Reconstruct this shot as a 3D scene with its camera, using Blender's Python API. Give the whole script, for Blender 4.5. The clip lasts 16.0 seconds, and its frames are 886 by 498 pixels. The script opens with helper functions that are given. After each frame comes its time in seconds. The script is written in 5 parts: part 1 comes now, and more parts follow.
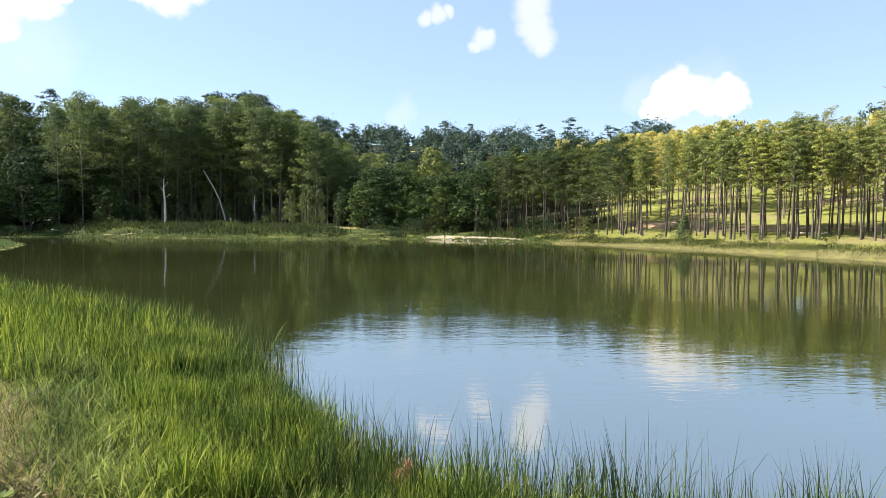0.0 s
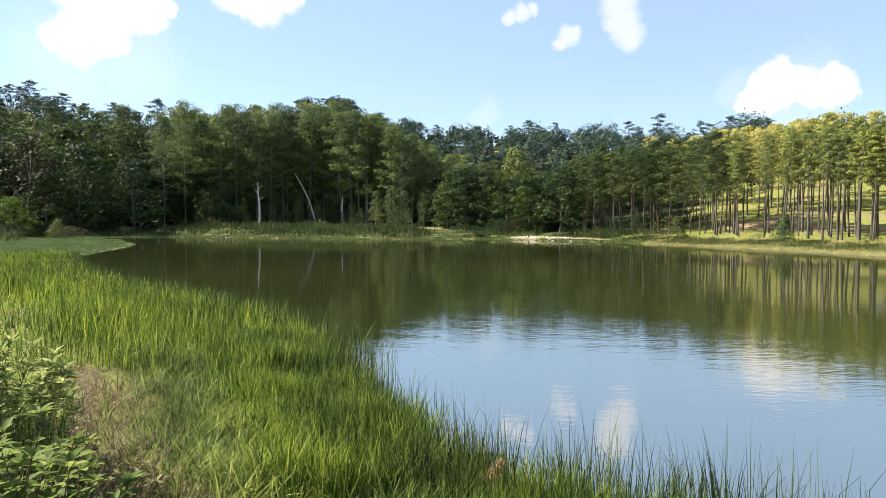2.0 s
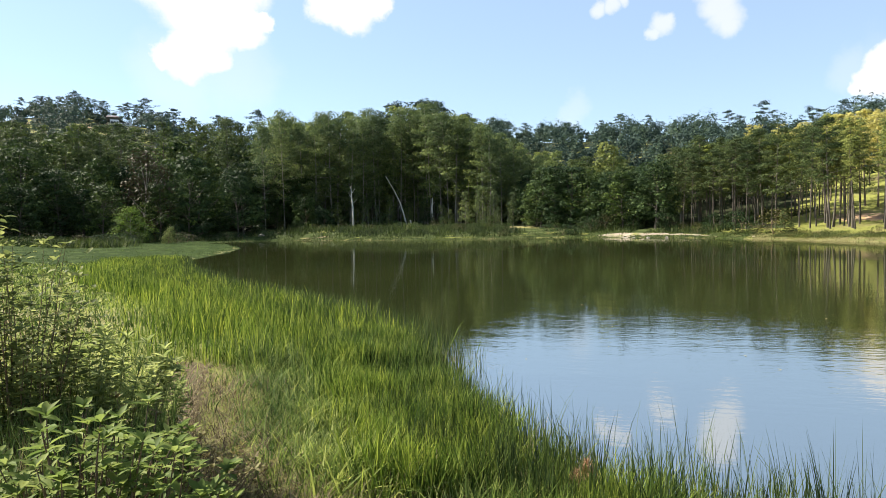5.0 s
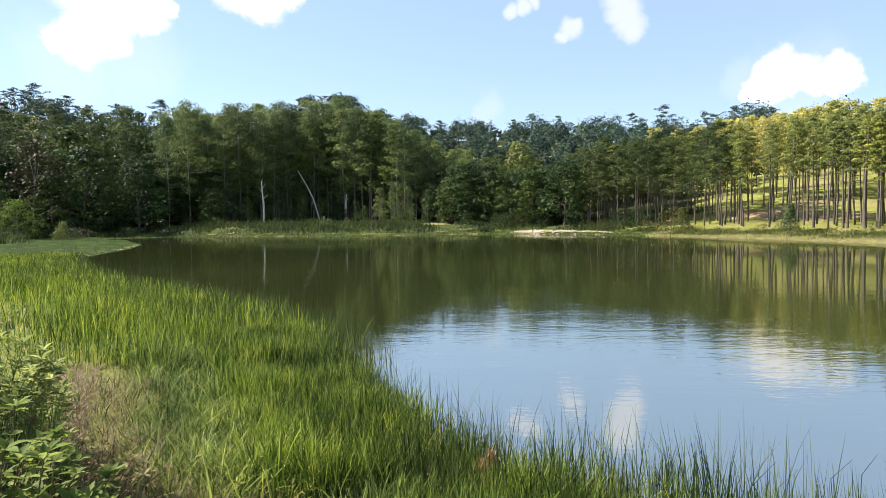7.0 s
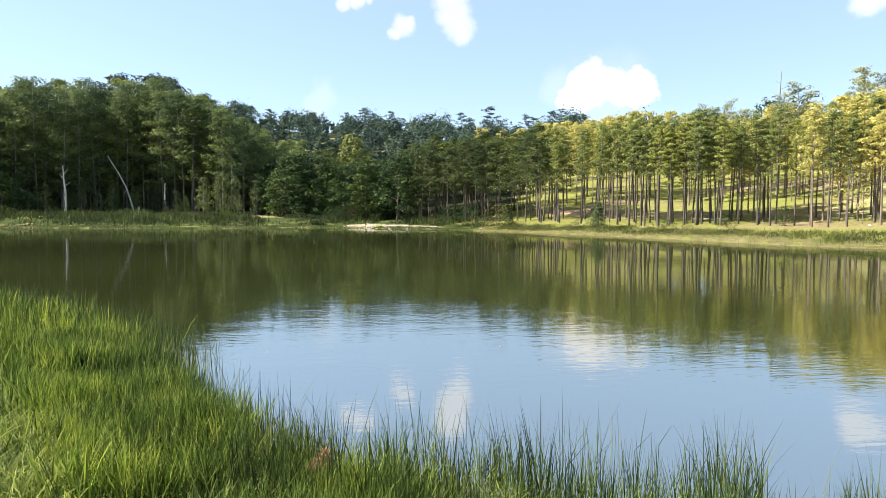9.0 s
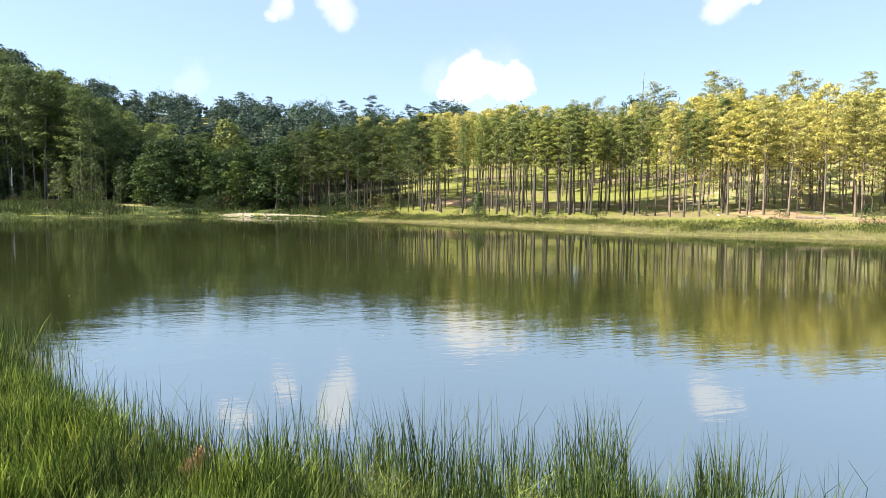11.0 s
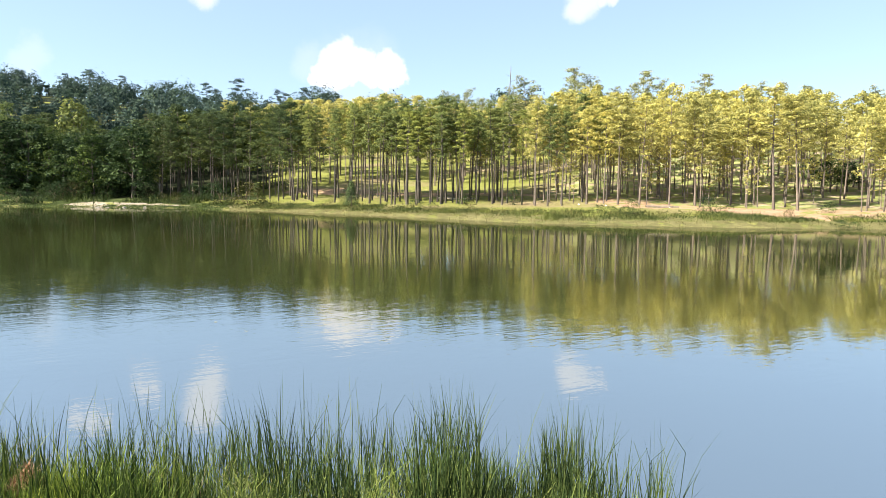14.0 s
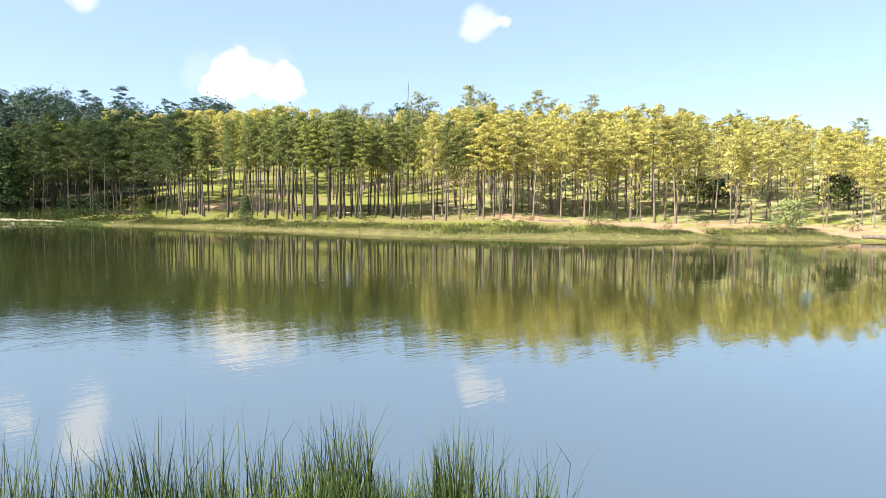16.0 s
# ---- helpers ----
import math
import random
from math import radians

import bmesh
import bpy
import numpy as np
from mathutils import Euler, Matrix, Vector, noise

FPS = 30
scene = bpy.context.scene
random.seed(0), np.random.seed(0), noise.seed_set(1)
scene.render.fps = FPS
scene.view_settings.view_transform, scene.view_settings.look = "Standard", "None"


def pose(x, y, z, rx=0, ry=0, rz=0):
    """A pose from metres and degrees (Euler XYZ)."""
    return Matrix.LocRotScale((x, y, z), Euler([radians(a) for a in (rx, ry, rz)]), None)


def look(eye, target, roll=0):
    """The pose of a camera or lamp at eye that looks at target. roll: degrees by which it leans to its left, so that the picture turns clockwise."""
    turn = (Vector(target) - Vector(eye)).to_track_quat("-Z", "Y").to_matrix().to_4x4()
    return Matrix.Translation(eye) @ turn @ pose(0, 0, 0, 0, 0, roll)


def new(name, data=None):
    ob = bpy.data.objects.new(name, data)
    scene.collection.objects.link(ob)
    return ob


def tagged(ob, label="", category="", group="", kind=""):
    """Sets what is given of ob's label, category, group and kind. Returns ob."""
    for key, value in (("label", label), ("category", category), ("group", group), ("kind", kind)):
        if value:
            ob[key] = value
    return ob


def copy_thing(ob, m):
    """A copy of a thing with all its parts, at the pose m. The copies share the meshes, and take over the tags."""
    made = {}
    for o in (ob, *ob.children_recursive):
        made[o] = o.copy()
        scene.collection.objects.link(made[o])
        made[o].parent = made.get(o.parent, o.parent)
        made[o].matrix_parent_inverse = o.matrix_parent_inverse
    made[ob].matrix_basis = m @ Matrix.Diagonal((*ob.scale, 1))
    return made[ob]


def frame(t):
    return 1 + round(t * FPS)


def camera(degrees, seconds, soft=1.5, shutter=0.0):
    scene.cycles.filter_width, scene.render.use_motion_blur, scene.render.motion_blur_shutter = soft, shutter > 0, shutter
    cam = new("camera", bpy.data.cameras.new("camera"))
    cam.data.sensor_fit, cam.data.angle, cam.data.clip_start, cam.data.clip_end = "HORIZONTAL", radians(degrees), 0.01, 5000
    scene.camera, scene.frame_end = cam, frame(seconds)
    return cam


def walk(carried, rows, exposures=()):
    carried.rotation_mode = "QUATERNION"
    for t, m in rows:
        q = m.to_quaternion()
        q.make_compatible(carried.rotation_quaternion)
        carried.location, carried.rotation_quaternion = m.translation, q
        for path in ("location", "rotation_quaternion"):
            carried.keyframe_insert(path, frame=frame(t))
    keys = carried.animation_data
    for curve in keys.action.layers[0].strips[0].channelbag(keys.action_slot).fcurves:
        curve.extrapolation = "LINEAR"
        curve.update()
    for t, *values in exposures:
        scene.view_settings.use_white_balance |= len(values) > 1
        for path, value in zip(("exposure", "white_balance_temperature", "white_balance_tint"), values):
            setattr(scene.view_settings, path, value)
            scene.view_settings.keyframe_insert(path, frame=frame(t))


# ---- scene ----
cam = camera(69.2, 16.0, soft=0.45)
# seconds, yaw, pitch, roll, x, y, z
ROWS = [
    (0.0, 0.0, -2.111, -0.367, 0.0, 0.001, 2.018),
    (0.5, 1.408, -2.156, -0.29, -0.012, -0.006, 2.020),
    (1.0, 2.834, -2.123, -0.289, -0.027, -0.010, 2.020),
    (1.5, 4.567, -2.127, -0.272, -0.044, -0.024, 2.026),
    (2.0, 7.404, -2.129, -0.24, -0.063, -0.042, 2.026),
    (2.5, 11.528, -2.067, 0.052, -0.067, -0.063, 2.027),
    (3.0, 15.146, -2.062, 0.285, -0.069, -0.076, 2.028),
    (3.3, 16.1, -2.07, 0.40, -0.066, -0.080, 2.027),
    (5.0, 15.4, -2.10, 1.02, -0.002, -0.065, 2.016),
    (5.5, 13.942, -2.164, 1.084, 0.013, -0.06, 2.013),
    (6.0, 12.049, -2.287, 0.97, 0.024, -0.055, 2.007),
    (6.5, 9.981, -2.349, 0.894, 0.044, -0.038, 2.002),
    (7.0, 7.826, -2.521, 0.753, 0.056, -0.016, 1.991),
    (7.5, 4.516, -2.672, 0.48, 0.055, -0.014, 1.990),
    (8.0, 0.215, -2.776, 0.321, 0.051, -0.003, 1.991),
    (8.5, -3.986, -2.961, 0.103, 0.041, 0.011, 1.991),
    (9.0, -6.985, -3.14, -0.094, 0.040, 0.030, 1.992),
    (11.5, -19.93, -4.252, -0.414, 0.060, 0.034, 1.987),
    (12.0, -22.358, -4.493, -0.45, 0.096, 0.018, 1.987),
    (12.5, -24.213, -4.876, -0.36, 0.126, 0.000, 1.988),
    (13.0, -25.456, -5.201, -0.32, 0.140, -0.014, 1.992),
    (13.5, -26.892, -5.162, -0.446, 0.148, -0.030, 2.003),
    (14.0, -28.544, -4.927, -0.55, 0.159, -0.043, 2.020),
    (14.5, -30.362, -4.638, -0.512, 0.173, -0.049, 2.028),
    (15.0, -32.398, -4.379, -0.49, 0.188, -0.058, 2.036),
    (15.5, -34.973, -4.156, -0.55, 0.205, -0.068, 2.048),
    (16.0, -37.437, -3.599, -0.507, 0.23, -0.072, 2.063),
]
walk(cam, [(t, pose(x, y, z, 90 + pitch, roll, yaw)) for t, yaw, pitch, roll, x, y, z in ROWS],
     exposures=[(0.0, 1.40), (6.0, 1.33), (9.0, 1.48), (12.5, 1.48), (16.0, 1.46)])

# ---- world, sun ----
SUN_AZ, SUN_EL = -82.0, 41.0        # clockwise from +y, degrees


def way(az, el):
    a, e = radians(az), radians(el)
    return Vector((math.sin(a) * math.cos(e), math.cos(a) * math.cos(e), math.sin(e)))


sun_data = bpy.data.lights.new("sun", "SUN")
sun_data.energy, sun_data.angle, sun_data.color = 6.7, radians(0.6), (1.0, 0.93, 0.80)
sun = new("sun", sun_data)
sun.matrix_world = look(way(SUN_AZ, SUN_EL) * 300, (0, 0, 0))

# cloud puffs: azimuth, elevation, radius in degrees
PUFFS = [
    (-34.8, 16.3, 2.3), (-32.2, 16.6, 1.7), (-30.6, 16.9, 0.8), (-36.6, 14.3, 1.9), (-34.6, 14.2, 1.3), (-38.6, 13.9, 0.9), (-36.2, 18.4, 2.8), (-33.0, 19.4, 2.4), (-38.5, 20.5, 2.6),
    (-23.2, 18.3, 1.9), (-25.4, 18.6, 1.5), (-20.9, 19.0, 1.2), (-23.3, 17.2, 1.0), (-22.0, 20.5, 2.2), (-25.0, 20.5, 2.0),
    (20.0, 11.35, 1.55), (19.0, 10.7, 1.35), (21.2, 11.2, 1.3), (23.5, 10.75, 1.25), (18.0, 10.0, 0.85), (21.6, 10.0, 1.1), (24.2, 10.2, 0.9), (19.8, 9.9, 1.1), (23.2, 9.9, 0.9),
        (-45.0, 28.0, 5.0), (20.0, 35.0, 5.0), (55.0, 30.0, 4.0),
]
LIGHT_PUFFS = [(7.9, 17.0, 1.1), (8.3, 16.1, 1.05), (8.6, 15.3, 0.7), (7.6, 18.4, 1.2), (40.4, 15.8, 1.1), (39.9, 15.2, 0.8), (41.1, 15.9, 0.75), (-1.7, 17.7, 0.5), (-0.6, 18.0, 0.55), (0.4, 18.3, 0.4), (3.5, 16.0, 0.75), (3.9, 16.3, 0.5), (2.7, 15.4, 0.45), (42.6, 15.9, 0.35), (42.0, 15.9, 0.4)]
WISPS = [(-3.7, 9.9, 1.0), (-4.4, 9.3, 0.9), (-33.0, 13.2, 2.4), (-37.5, 12.6, 2.2), (21.0, 9.6, 2.6), (17.0, 10.6, 1.2)]

world = bpy.data.worlds.new("world")
scene.world = world
world.use_nodes = True
wt = world.node_tree
wt.nodes.clear()


def wnode(kind, **kw):
    n = wt.nodes.new(kind)
    for k, v in kw.items():
        n.inputs[k].default_value = v
    return n


def wmath(op, a, b):
    n = wt.nodes.new("ShaderNodeMath")
    n.operation = op
    for i, v in enumerate((a, b)):
        if isinstance(v, (int, float)):
            n.inputs[i].default_value = v
        else:
            wt.links.new(v, n.inputs[i])
    return n.outputs[0]


sky = wt.nodes.new("ShaderNodeTexSky")
sky.sky_type, sky.sun_disc = "NISHITA", False
sky.sun_elevation, sky.sun_rotation = radians(SUN_EL), radians(SUN_AZ)
sky.altitude, sky.air_density, sky.dust_density, sky.ozone_density = 1200, 1.0, 0.35, 1.4
coord = wt.nodes.new("ShaderNodeTexCoord")


def wobble(scale, amount, detail):
    """The direction of the sky, bent by noise, so that the puffs get ragged edges."""
    nz = wnode("ShaderNodeTexNoise", Scale=scale, Detail=detail, Roughness=0.6)
    wt.links.new(coord.outputs["Generated"], nz.inputs["Vector"])
    sub = wt.nodes.new("ShaderNodeVectorMath")
    sub.operation = "SUBTRACT"
    wt.links.new(nz.outputs["Color"], sub.inputs[0])
    sub.inputs[1].default_value = (0.5, 0.5, 0.5)
    mul = wt.nodes.new("ShaderNodeVectorMath")
    mul.operation = "SCALE"
    mul.inputs["Scale"].default_value = amount
    wt.links.new(sub.outputs[0], mul.inputs[0])
    add = wt.nodes.new("ShaderNodeVectorMath")
    add.operation = "ADD"
    wt.links.new(coord.outputs["Generated"], add.inputs[0])
    wt.links.new(mul.outputs[0], add.inputs[1])
    nrm = wt.nodes.new("ShaderNodeVectorMath")
    nrm.operation = "NORMALIZE"
    wt.links.new(add.outputs[0], nrm.inputs[0])
    return nrm.outputs[0]


def puffs(direction, table, soft):
    """1 inside the puffs, 0 outside, soft at their rims."""
    total = None
    for az, el, r in table:
        dot = wt.nodes.new("ShaderNodeVectorMath")
        dot.operation = "DOT_PRODUCT"
        wt.links.new(direction, dot.inputs[0])
        dot.inputs[1].default_value = way(az, el)
        ramp = wnode("ShaderNodeMapRange")
        ramp.interpolation_type = "SMOOTHSTEP"
        ramp.inputs["From Min"].default_value = math.cos(radians(r * (1 + soft)))
        ramp.inputs["From Max"].default_value = math.cos(radians(r * (1 - soft)))
        wt.links.new(dot.outputs["Value"], ramp.inputs["Value"])
        total = ramp.outputs[0] if total is None else wmath("MAXIMUM", total, ramp.outputs[0])
    return total


thick = puffs(wobble(21, 0.05, 10), PUFFS, 0.36)
thin = wmath("MULTIPLY", puffs(wobble(14, 0.07, 5), WISPS, 0.9), 0.2)
light = wmath("MULTIPLY", puffs(wobble(34, 0.024, 10), LIGHT_PUFFS, 0.6), 0.6)
cover = wmath("MAXIMUM", wmath("MAXIMUM", thick, light), thin)
blue = wnode("ShaderNodeBackground", Strength=0.108)
# a little milkier than a clean sky
milk = wt.nodes.new("ShaderNodeMix")
milk.data_type = "RGBA"
milk.inputs["Factor"].default_value = 0.56
milk.inputs["B"].default_value = (2.03, 2.62, 3.26, 1)
wt.links.new(sky.outputs[0], milk.inputs["A"])
wt.links.new(milk.outputs["Result"], blue.inputs["Color"])
white = wnode("ShaderNodeBackground", Color=(1.0, 0.985, 0.97, 1), Strength=0.46)
blend = wt.nodes.new("ShaderNodeMixShader")
wt.links.new(cover, blend.inputs[0])
wt.links.new(blue.outputs[0], blend.inputs[1])
wt.links.new(white.outputs[0], blend.inputs[2])
world_out = wt.nodes.new("ShaderNodeOutputWorld")
wt.links.new(blend.outputs[0], world_out.inputs["Surface"])


# ---- materials ----
class Mat:
    """A small builder for node materials."""

    def __init__(self, name):
        self.m = bpy.data.materials.new(name)
        self.m.use_nodes = True
        self.t = self.m.node_tree
        self.t.nodes.clear()
        self.bsdf = self.t.nodes.new("ShaderNodeBsdfPrincipled")
        self.out = self.t.nodes.new("ShaderNodeOutputMaterial")
        self.link(self.bsdf.outputs[0], self.out.inputs[0])
        self.co = self.t.nodes.new("ShaderNodeTexCoord").outputs["Object"]

    def link(self, a, b):
        self.t.links.new(a, b)

    def put(self, **kw):
        for k, v in kw.items():
            key = k.replace("_", " ")
            if hasattr(v, "is_linked"):
                self.link(v, self.bsdf.inputs[key])
            else:
                self.bsdf.inputs[key].default_value = v
        return self

    def noise(self, scale, detail=4, rough=0.6, stretch=None, vector=None, color=False):
        n = self.t.nodes.new("ShaderNodeTexNoise")
        n.inputs["Scale"].default_value, n.inputs["Detail"].default_value, n.inputs["Roughness"].default_value = scale, detail, rough
        v = vector or self.co
        if stretch:
            mp = self.t.nodes.new("ShaderNodeMapping")
            mp.inputs["Scale"].default_value = stretch
            self.link(v, mp.inputs["Vector"])
            v = mp.outputs[0]
        self.link(v, n.inputs["Vector"])
        return n.outputs["Color" if color else "Fac"]

    def ramp(self, fac, stops):
        n = self.t.nodes.new("ShaderNodeValToRGB")
        e = n.color_ramp.elements
        while len(e) < len(stops):
            e.new(0.5)
        for el, (p, c) in zip(e, stops):
            el.position, el.color = p, (*c, 1) if len(c) == 3 else c
        self.link(fac, n.inputs[0])
        return n.outputs[0]

    def mix(self, fac, a, b, mode="MIX"):
        n = self.t.nodes.new("ShaderNodeMix")
        n.data_type, n.blend_type = "RGBA", mode
        for v, key in ((fac, "Factor"), (a, "A"), (b, "B")):
            if hasattr(v, "is_linked"):
                self.link(v, n.inputs[key])
            elif key == "Factor":
                n.inputs[key].default_value = v
            else:
                n.inputs[key].default_value = (*v, 1)
        return n.outputs["Result"]

    def math(self, op, a, b=0.0, c=0.0):
        n = self.t.nodes.new("ShaderNodeMath")
        n.operation = op
        for i, v in enumerate((a, b, c)):
            if hasattr(v, "is_linked"):
                self.link(v, n.inputs[i])
            else:
                n.inputs[i].default_value = v
        return n.outputs[0]

    def bump(self, height, strength, distance):
        n = self.t.nodes.new("ShaderNodeBump")
        n.inputs["Strength"].default_value, n.inputs["Distance"].default_value = strength, distance
        self.link(height, n.inputs["Height"])
        self.link(n.outputs[0], self.bsdf.inputs["Normal"])
        return self

    def island(self):
        return self.t.nodes.new("ShaderNodeNewGeometry").outputs["Random Per Island"]

    def each(self):
        return self.t.nodes.new("ShaderNodeObjectInfo").outputs["Random"]

    def shine(self, colour, amount):
        """Light that shines through thin leaves."""
        tr = self.t.nodes.new("ShaderNodeBsdfTranslucent")
        self.link(colour, tr.inputs["Color"])
        mx = self.t.nodes.new("ShaderNodeMixShader")
        mx.inputs[0].default_value = amount
        self.link(self.bsdf.outputs[0], mx.inputs[1])
        self.link(tr.outputs[0], mx.inputs[2])
        self.link(mx.outputs[0], self.out.inputs[0])
        return self


def leafy(name, dark, mid, light, glow=0.25, tree_tint=0.35, rough=0.6, clump=0.35, uneven=((0.72, 0.74, 0.72), (1.25, 1.2, 1.05)), stand=0.0):
    """Foliage: each leaf its own tone, each plant a shade of its own; stand: patches as wide as a tree where many are one mesh."""
    m = Mat(name)
    c = m.ramp(m.island(), [(0.0, dark), (0.5, mid), (1.0, light)])
    patch = m.ramp(m.noise(clump, 4), [(0.32, uneven[0]), (0.68, uneven[1])])
    c = m.mix(0.8, c, patch, "MULTIPLY")
    if stand:
        wide = m.ramp(m.noise(stand, 2), [(0.34, (0.5, 0.58, 0.66)), (0.5, (1, 1, 1)), (0.66, (1.6, 1.5, 1.1))])
        c = m.mix(0.85, c, wide, "MULTIPLY")
    own = m.ramp(m.each(), [(0.0, (0.5, 0.62, 0.7)), (0.5, (1, 1, 1)), (1.0, (1.45, 1.35, 0.85))])
    c = m.mix(tree_tint, c, own, "MULTIPLY")
    m.put(Base_Color=c, Roughness=rough, Specular_IOR_Level=0.07)
    m.shine(c, glow)
    return m.m


def barky(name, dark, light, scale=3.0):
    m = Mat(name)
    n = m.noise(scale, 6, 0.7, (1, 1, 0.22))
    c = m.ramp(n, [(0.3, dark), (0.7, light)])
    own = m.ramp(m.each(), [(0.0, (0.7, 0.7, 0.72)), (1.0, (1.25, 1.2, 1.15))])
    c = m.mix(0.7, c, own, "MULTIPLY")
    m.put(Base_Color=c, Roughness=0.9, Specular_IOR_Level=0.15)
    m.bump(n, 0.8, 0.05)
    return m.m


CLUMPY = ((0.6, 0.64, 0.68), (1.4, 1.32, 1.1))
# strong sunlight is put into these needles' pale yellow-green colour
SUNLIT_PINE_LEAF = leafy("sunlit_pine_needles", (0.275, 0.26, 0.088), (0.398, 0.374, 0.128), (0.525, 0.483, 0.182), 0.42, 0.3, clump=1.3, uneven=CLUMPY)
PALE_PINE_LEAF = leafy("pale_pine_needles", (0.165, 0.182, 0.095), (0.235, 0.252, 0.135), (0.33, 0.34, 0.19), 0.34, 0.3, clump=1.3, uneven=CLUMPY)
# next three: darker needle copies, with the woods' shade in their colour
MID_PINE_LEAF = leafy("shaded_green_needles", (0.100, 0.124, 0.043), (0.162, 0.190, 0.065), (0.255, 0.280, 0.098), 0.36, 0.6, clump=1.3, uneven=CLUMPY)
GREEN_PINE_LEAF = leafy("shaded_shore_needles", (0.046, 0.066, 0.026), (0.078, 0.102, 0.037), (0.13, 0.155, 0.054), 0.28, 0.75, clump=1.0, uneven=CLUMPY, stand=0.16)
SHADED_PINE_LEAF = leafy("shaded_dark_needles", (0.064, 0.092, 0.041), (0.104, 0.140, 0.058), (0.172, 0.210, 0.083), 0.4, 0.45, clump=1.0, uneven=CLUMPY, stand=0.16)
BROAD_LEAF = leafy("broad_leaves", (0.020, 0.038, 0.015), (0.037, 0.062, 0.023), (0.072, 0.106, 0.038), 0.26, 0.8, clump=0.7, uneven=CLUMPY, stand=0.16)
UNDERGROWTH = leafy("undergrowth_leaves", (0.055, 0.078, 0.036), (0.095, 0.125, 0.055), (0.16, 0.19, 0.082), 0.35, 0.6, clump=0.7, uneven=CLUMPY, stand=0.16)
PALE_LEAF = leafy("pale_young_leaves", (0.085, 0.11, 0.035), (0.135, 0.165, 0.055), (0.22, 0.24, 0.09), 0.25)
MINT_LEAF = leafy("mint_leaves", (0.14, 0.18, 0.09), (0.22, 0.27, 0.14), (0.32, 0.37, 0.20), 0.3)
LUSH_LEAF = leafy("lush_leaves", (0.05, 0.095, 0.018), (0.09, 0.15, 0.028), (0.16, 0.22, 0.05), 0.25)
RED_LEAF = leafy("russet_leaves", (0.045, 0.03, 0.02), (0.06, 0.05, 0.025), (0.07, 0.075, 0.03), 0.1)
# blue of the distant haze is mixed into this leaf colour
HAZED_LEAF = leafy("hazed_far_foliage", (0.028, 0.050, 0.043), (0.042, 0.068, 0.057), (0.060, 0.090, 0.072), 0.2, stand=0.13)
SHRUB_LEAF = leafy("shrub_leaves", (0.08, 0.118, 0.028), (0.15, 0.198, 0.05), (0.27, 0.30, 0.09), 0.48, rough=0.6)
DARK_SHRUB = leafy("dark_shrub_leaves", (0.065, 0.085, 0.03), (0.14, 0.165, 0.056), (0.26, 0.28, 0.105), 0.5)
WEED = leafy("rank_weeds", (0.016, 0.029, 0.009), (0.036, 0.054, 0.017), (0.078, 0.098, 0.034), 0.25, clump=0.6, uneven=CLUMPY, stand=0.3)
PALE_WEED = leafy("pale_weed_leaves", (0.11, 0.145, 0.05), (0.20, 0.24, 0.085), (0.34, 0.37, 0.15), 0.5)
DRY_LEAF = leafy("dry_shrub_leaves", (0.12, 0.085, 0.04), (0.19, 0.165, 0.065), (0.30, 0.26, 0.12), 0.25)
REED = leafy("reed_stems", (0.021, 0.040, 0.010), (0.094, 0.144, 0.029), (0.25, 0.30, 0.075), 0.32, clump=2.5, uneven=((0.5, 0.64, 0.5), (1.5, 1.3, 0.9)), stand=0.6)
RUSH = leafy("rush_stems", (0.016, 0.030, 0.011), (0.040, 0.063, 0.02), (0.105, 0.132, 0.04), 0.16)
GRASS = leafy("meadow_grass", (0.028, 0.052, 0.013), (0.092, 0.145, 0.036), (0.27, 0.32, 0.105), 0.3, clump=3.0, uneven=((0.42, 0.5, 0.48), (1.5, 1.35, 1.1)), stand=0.6)
DRY_GRASS = leafy("dry_grass", (0.13, 0.10, 0.055), (0.21, 0.17, 0.095), (0.32, 0.27, 0.16), 0.15)
DRY_TWIG = leafy("dry_twigs", (0.06, 0.04, 0.025), (0.12, 0.085, 0.05), (0.22, 0.17, 0.11), 0.05)
BANK_GRASS = leafy("bank_grass", (0.024, 0.028, 0.010), (0.056, 0.058, 0.02), (0.11, 0.10, 0.042), 0.12, clump=0.8, uneven=((0.5, 0.55, 0.5), (1.3, 1.2, 1.0)))
EAST_WEED = leafy("east_bank_weeds", (0.06, 0.066, 0.024), (0.125, 0.125, 0.048), (0.21, 0.19, 0.085), 0.2, clump=0.8, uneven=((0.6, 0.65, 0.6), (1.3, 1.2, 1.0)))
MARSH_GRASS = leafy("marsh_grass_blades", (0.018, 0.034, 0.009), (0.044, 0.070, 0.018), (0.095, 0.125, 0.04), 0.25, clump=0.5, uneven=CLUMPY, stand=0.12)
GREEN_WEED = leafy("green_bank_weeds", (0.035, 0.05, 0.014), (0.085, 0.105, 0.032), (0.16, 0.175, 0.06), 0.25, clump=0.8, uneven=CLUMPY, stand=0.25)
PALE_BANK = leafy("pale_bank_grass", (0.105, 0.097, 0.044), (0.175, 0.156, 0.072), (0.29, 0.255, 0.13), 0.2)
BARK = barky("pine_bark", (0.07, 0.056, 0.045), (0.23, 0.19, 0.155))
DARK_BARK = barky("dark_pine_bark", (0.035, 0.031, 0.027), (0.14, 0.12, 0.10))
GREY_BARK = barky("grey_bark", (0.12, 0.11, 0.095), (0.26, 0.24, 0.21))
DEAD_WOOD = barky("bleached_dead_wood", (0.36, 0.34, 0.30), (0.6, 0.57, 0.52))
